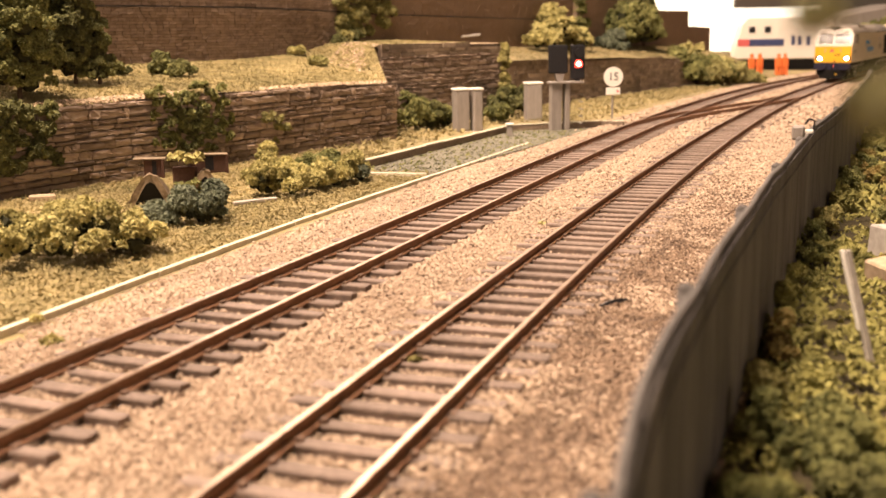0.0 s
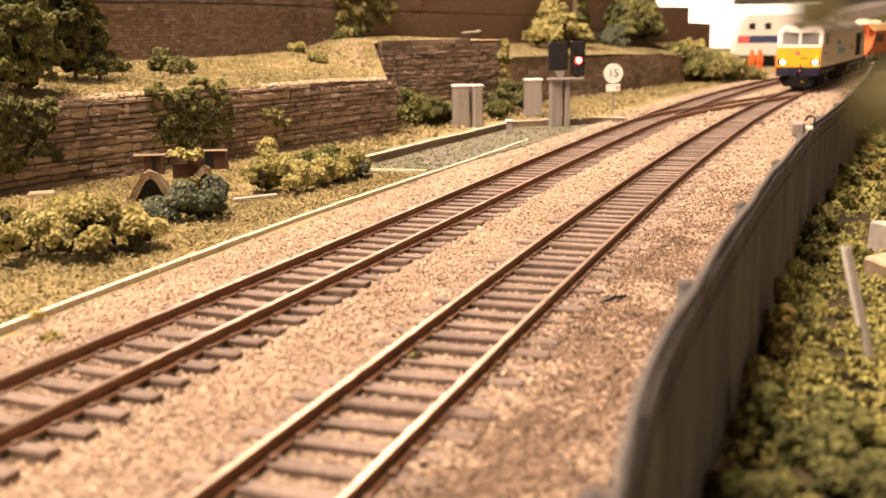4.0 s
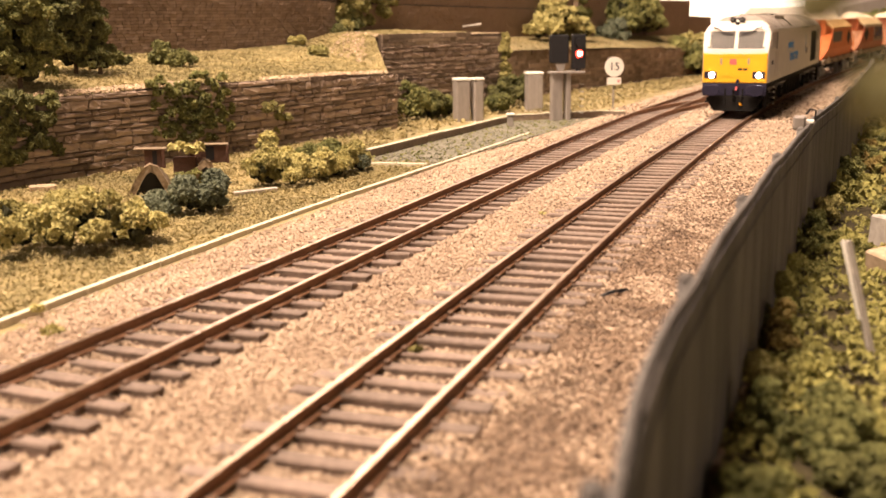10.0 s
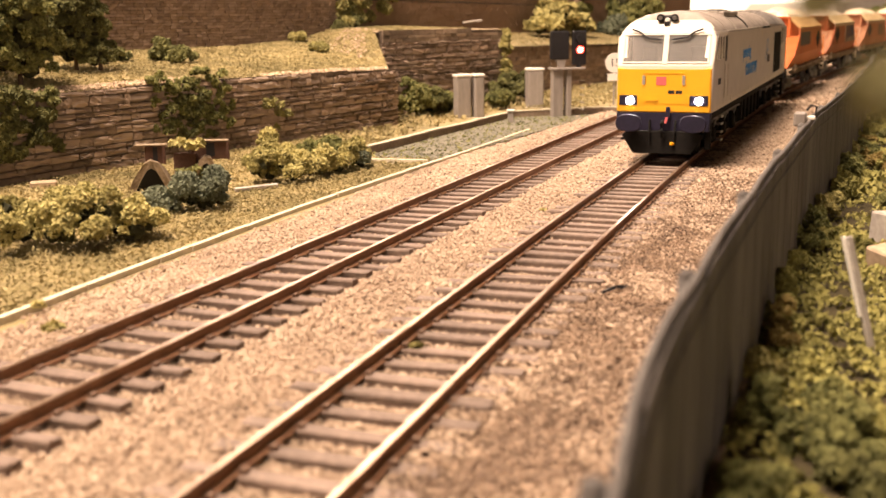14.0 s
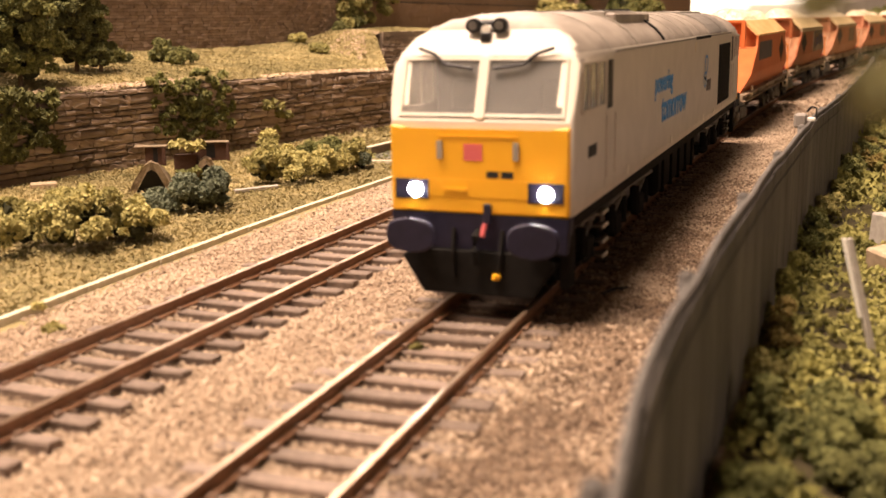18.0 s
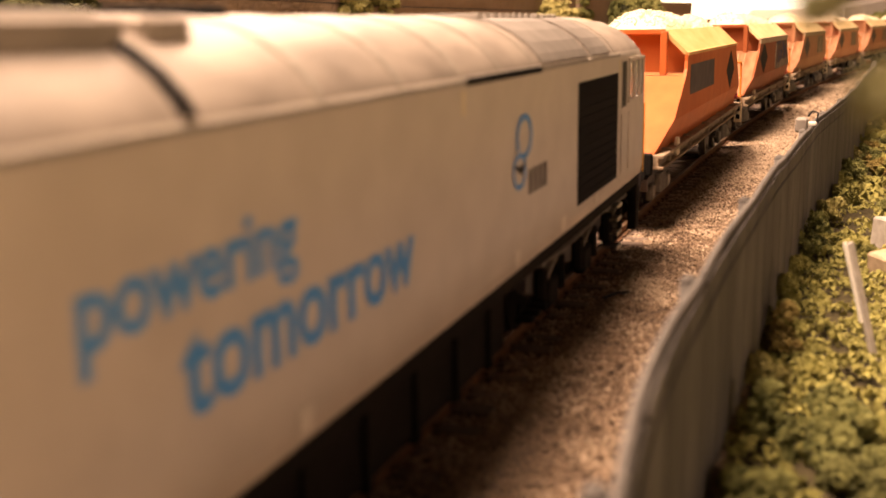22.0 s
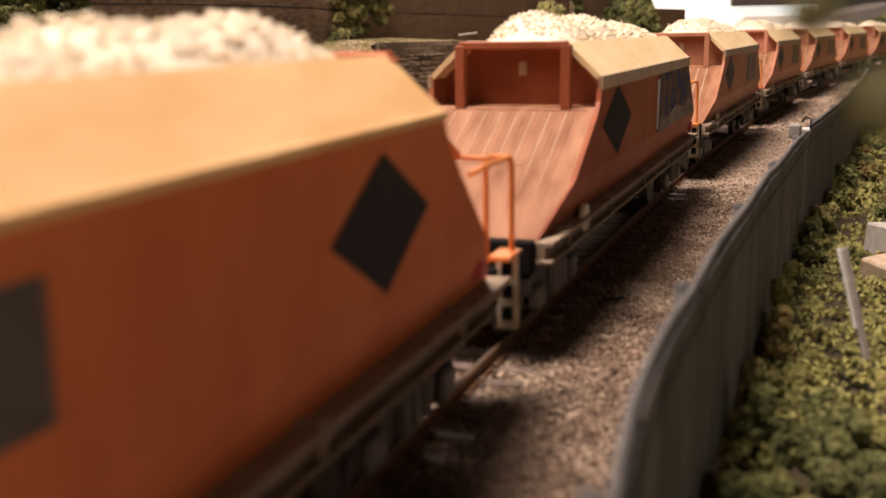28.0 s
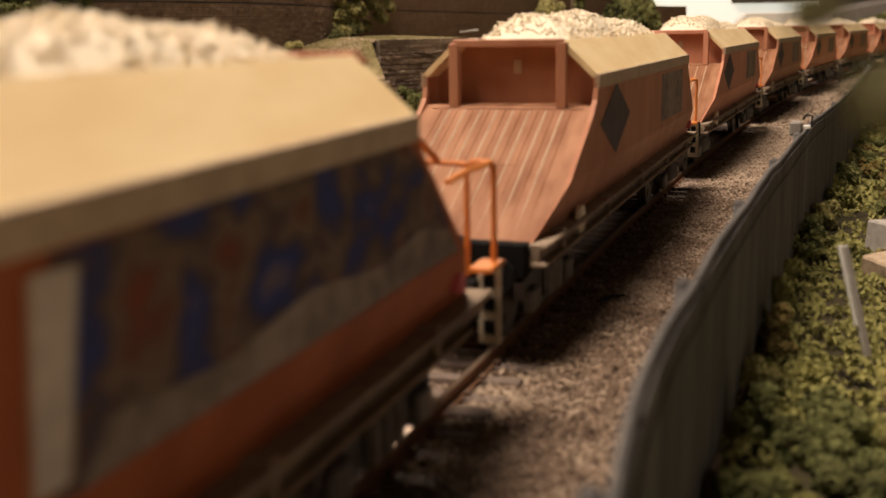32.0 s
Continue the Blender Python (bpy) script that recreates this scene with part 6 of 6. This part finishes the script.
    for i in range(gx):
        for j in range(gy):
            x, y = XF + 4 + (XR - XF - 9) * i / (gx - 1), -WT + 0.8 + (2 * WT - 1.6) * j / (gy - 1)
            e = min(1, min(i, gx - 1 - i) / 2.5)
            c = (1 - (2 * j / (gy - 1) - 1) ** 2) ** 0.6
            lv.append((x, y, ZC - 0.9 + e * c * (4.2 + 2.4 * noise.noise((x / 16 + k * 3.1, y / 14, k * 1.7)) + (1.6 if i < gx * 0.45 else 0))))
    for i in range(gx - 1):
        for j in range(gy - 1):
            lf.append((i * gy + j, i * gy + j + 1, (i + 1) * gy + j + 1, (i + 1) * gy + j))
    load = link("load", lv, lf, M_LOAD, h, "heap of pale cream stone", True)
    n = 3000
    ii, jj = rng.uniform(1, gx - 2, n), rng.uniform(0.3, gy - 1.3, n)
    grid = np.array(lv).reshape(gx, gy, 3)
    i0, j0 = ii.astype(int), jj.astype(int)
    fi, fj = (ii - i0)[:, None], (jj - j0)[:, None]
    pv = (grid[i0, j0] * (1 - fi) + grid[i0 + 1, j0] * fi) * (1 - fj) + (grid[i0, j0 + 1] * (1 - fi) + grid[i0 + 1, j0 + 1] * fi) * fj + rng.normal(0, 0.25, (n, 3))
    pv[:, 1] = np.clip(pv[:, 1], -WT + 0.9, WT - 0.9)
    sv, sf = bits(pv, rng.uniform(0.25, 0.6, n), jitter=0.2)
    link("stone_topping", sv, sf, M_LOAD, load, kind="stuff")
    # markings
    for s_ in (-1, 1):
        y = s_ * (WS + 0.02)
        fl = 1 if (s_ < 0) else -1
        def dia(cx, mat, w=15.4):
            decal("diamond_panel", [(cx - w, 33.0), (cx, 26.0), (cx + w, 33.0), (cx, 40.0)], y, mat, h, "black diamond panel")
        if turned:
            a, b = -48.4, 5.8
            decal("dark_panel", [(a, 30.2), (b, 30.2), (b, 38.8), (a, 38.8)], y, M_DECALG, h, "dark rectangular panel", 0.1)
            dia(54.6, M_DECAL, 12.6)
        else:
            dia(XF + 16.4 + (1.5 if k == 2 else 0), M_DECAL if k == 1 else M_DECALG)
            if k == 1:
                g = decal("sprayed_panel", [(14, 25.4), (15.5, 39.6), (70, 40.4), (76, 36), (83, 29), (86, 25.6)], y, M_SPRAY, h, "sprayed panel of blue and brown patches")
                for pts, mt in (([(12.4, 26.4), (15.5, 26.4), (17.6, 38.6), (13.6, 38.8)], M_GRAFW), ([(16.5, 25.5), (86, 25.7), (83, 28.6), (74, 30.4), (62, 28.8), (47, 30.2), (33, 28.2), (19, 29.0)], M_GRAF)):
                    decal("sprayed_shape", pts, y + s_ * 0.12, mt, g, "", 0.06)
            else:
                a, b = 24, 62
                decal("worn_panel", [(a, 27), (b, 27), (b, 39), (a, 39)], y, M_GRAF, h, "worn grey patch", 0.06)
    # running gear
    for bx in (-72, 72):
        part("bogie_bolster", box(bx - 5, bx + 5, -11, 11, 7, 13, 0.5), M_UNDER, h, "black bogie bolster")
        for s_ in (-1, 1):
            sf_ = part("side_frame", prism([(bx - 17, 10.6), (bx - 6, 12.2), (bx + 6, 12.2), (bx + 17, 10.6), (bx + 16, 7.4), (bx + 7, 5.4), (bx - 7, 5.4), (bx - 16, 7.4)], "y", s_ * 11.2, s_ * 12.8), M_BOGIE, h, "grey bogie side frame")
            for ax in (-12, 12):
                part("axle_box", box(bx + ax - 2.6, bx + ax + 2.6, min(s_ * 12, s_ * 14), max(s_ * 12, s_ * 14), 4.6, 9, 0.5), M_STEEL, sf_, "grey axle box")
            for q in (-3.4, 0, 3.4):
                part("spring", rod((bx + q, s_ * 13.2, 5.6), (bx + q, s_ * 13.2, 10.6), 1.3, 8), M_STEEL, sf_, "grey coil spring")
        for ax in (-12, 12):
            wheelset(h, bx + ax, 6.2, True)
    part("centre_sill", box(-98, 98, -4, 4, 10.5, 18, 0.4), M_UNDER, h)
    part("discharge_doors", prism([(-40, 18.6), (40, 18.6), (26, 8.4), (-26, 8.4)], "y", -9, 9, 0.4), M_UNDER, h, "black discharge chutes")
    part("air_tank", rod((-34, -8, 11), (-8, -8, 11), 3.2, 14), M_UNDER, h)
    return h


HOPPERS = [hopper(i, HOPPER_PAINT[min(i, 2) if i < 3 else 2 + i % 2], i == 0) for i in range(len(HOPPER_S))]


# ---- what moves ----
def gone(t):
    """Millimetres run since 20 s."""
    q = t - 20
    return 53.2009 * q + 0.1359 * q * q + 0.002126 * q ** 3


def vehicle_pose(s, base):
    xa, ya, _ = at(s - base)
    xb, yb, _ = at(s + base)
    return P((xa + xb) / 2, (ya + yb) / 2, 0, 0, 0, math.degrees(math.atan2(yb - ya, xb - xa)))


def motions():
    times = [i * 0.5 for i in range(65)]
    walk(loco, [(t, vehicle_pose(LOCO_S - gone(t), 90)) for t in times])
    for h, s in zip(HOPPERS, HOPPER_S):
        walk(h, [(t, vehicle_pose(s - gone(t), 72)) for t in times])
    turns = [i * 4 / 30 for i in range(241)]
    for ob, x, r in WHEELS:
        walk(ob, [(t, P(x, 0, r, 0, -math.degrees(gone(t) / r) % 360, 0)) for t in turns])


motions()
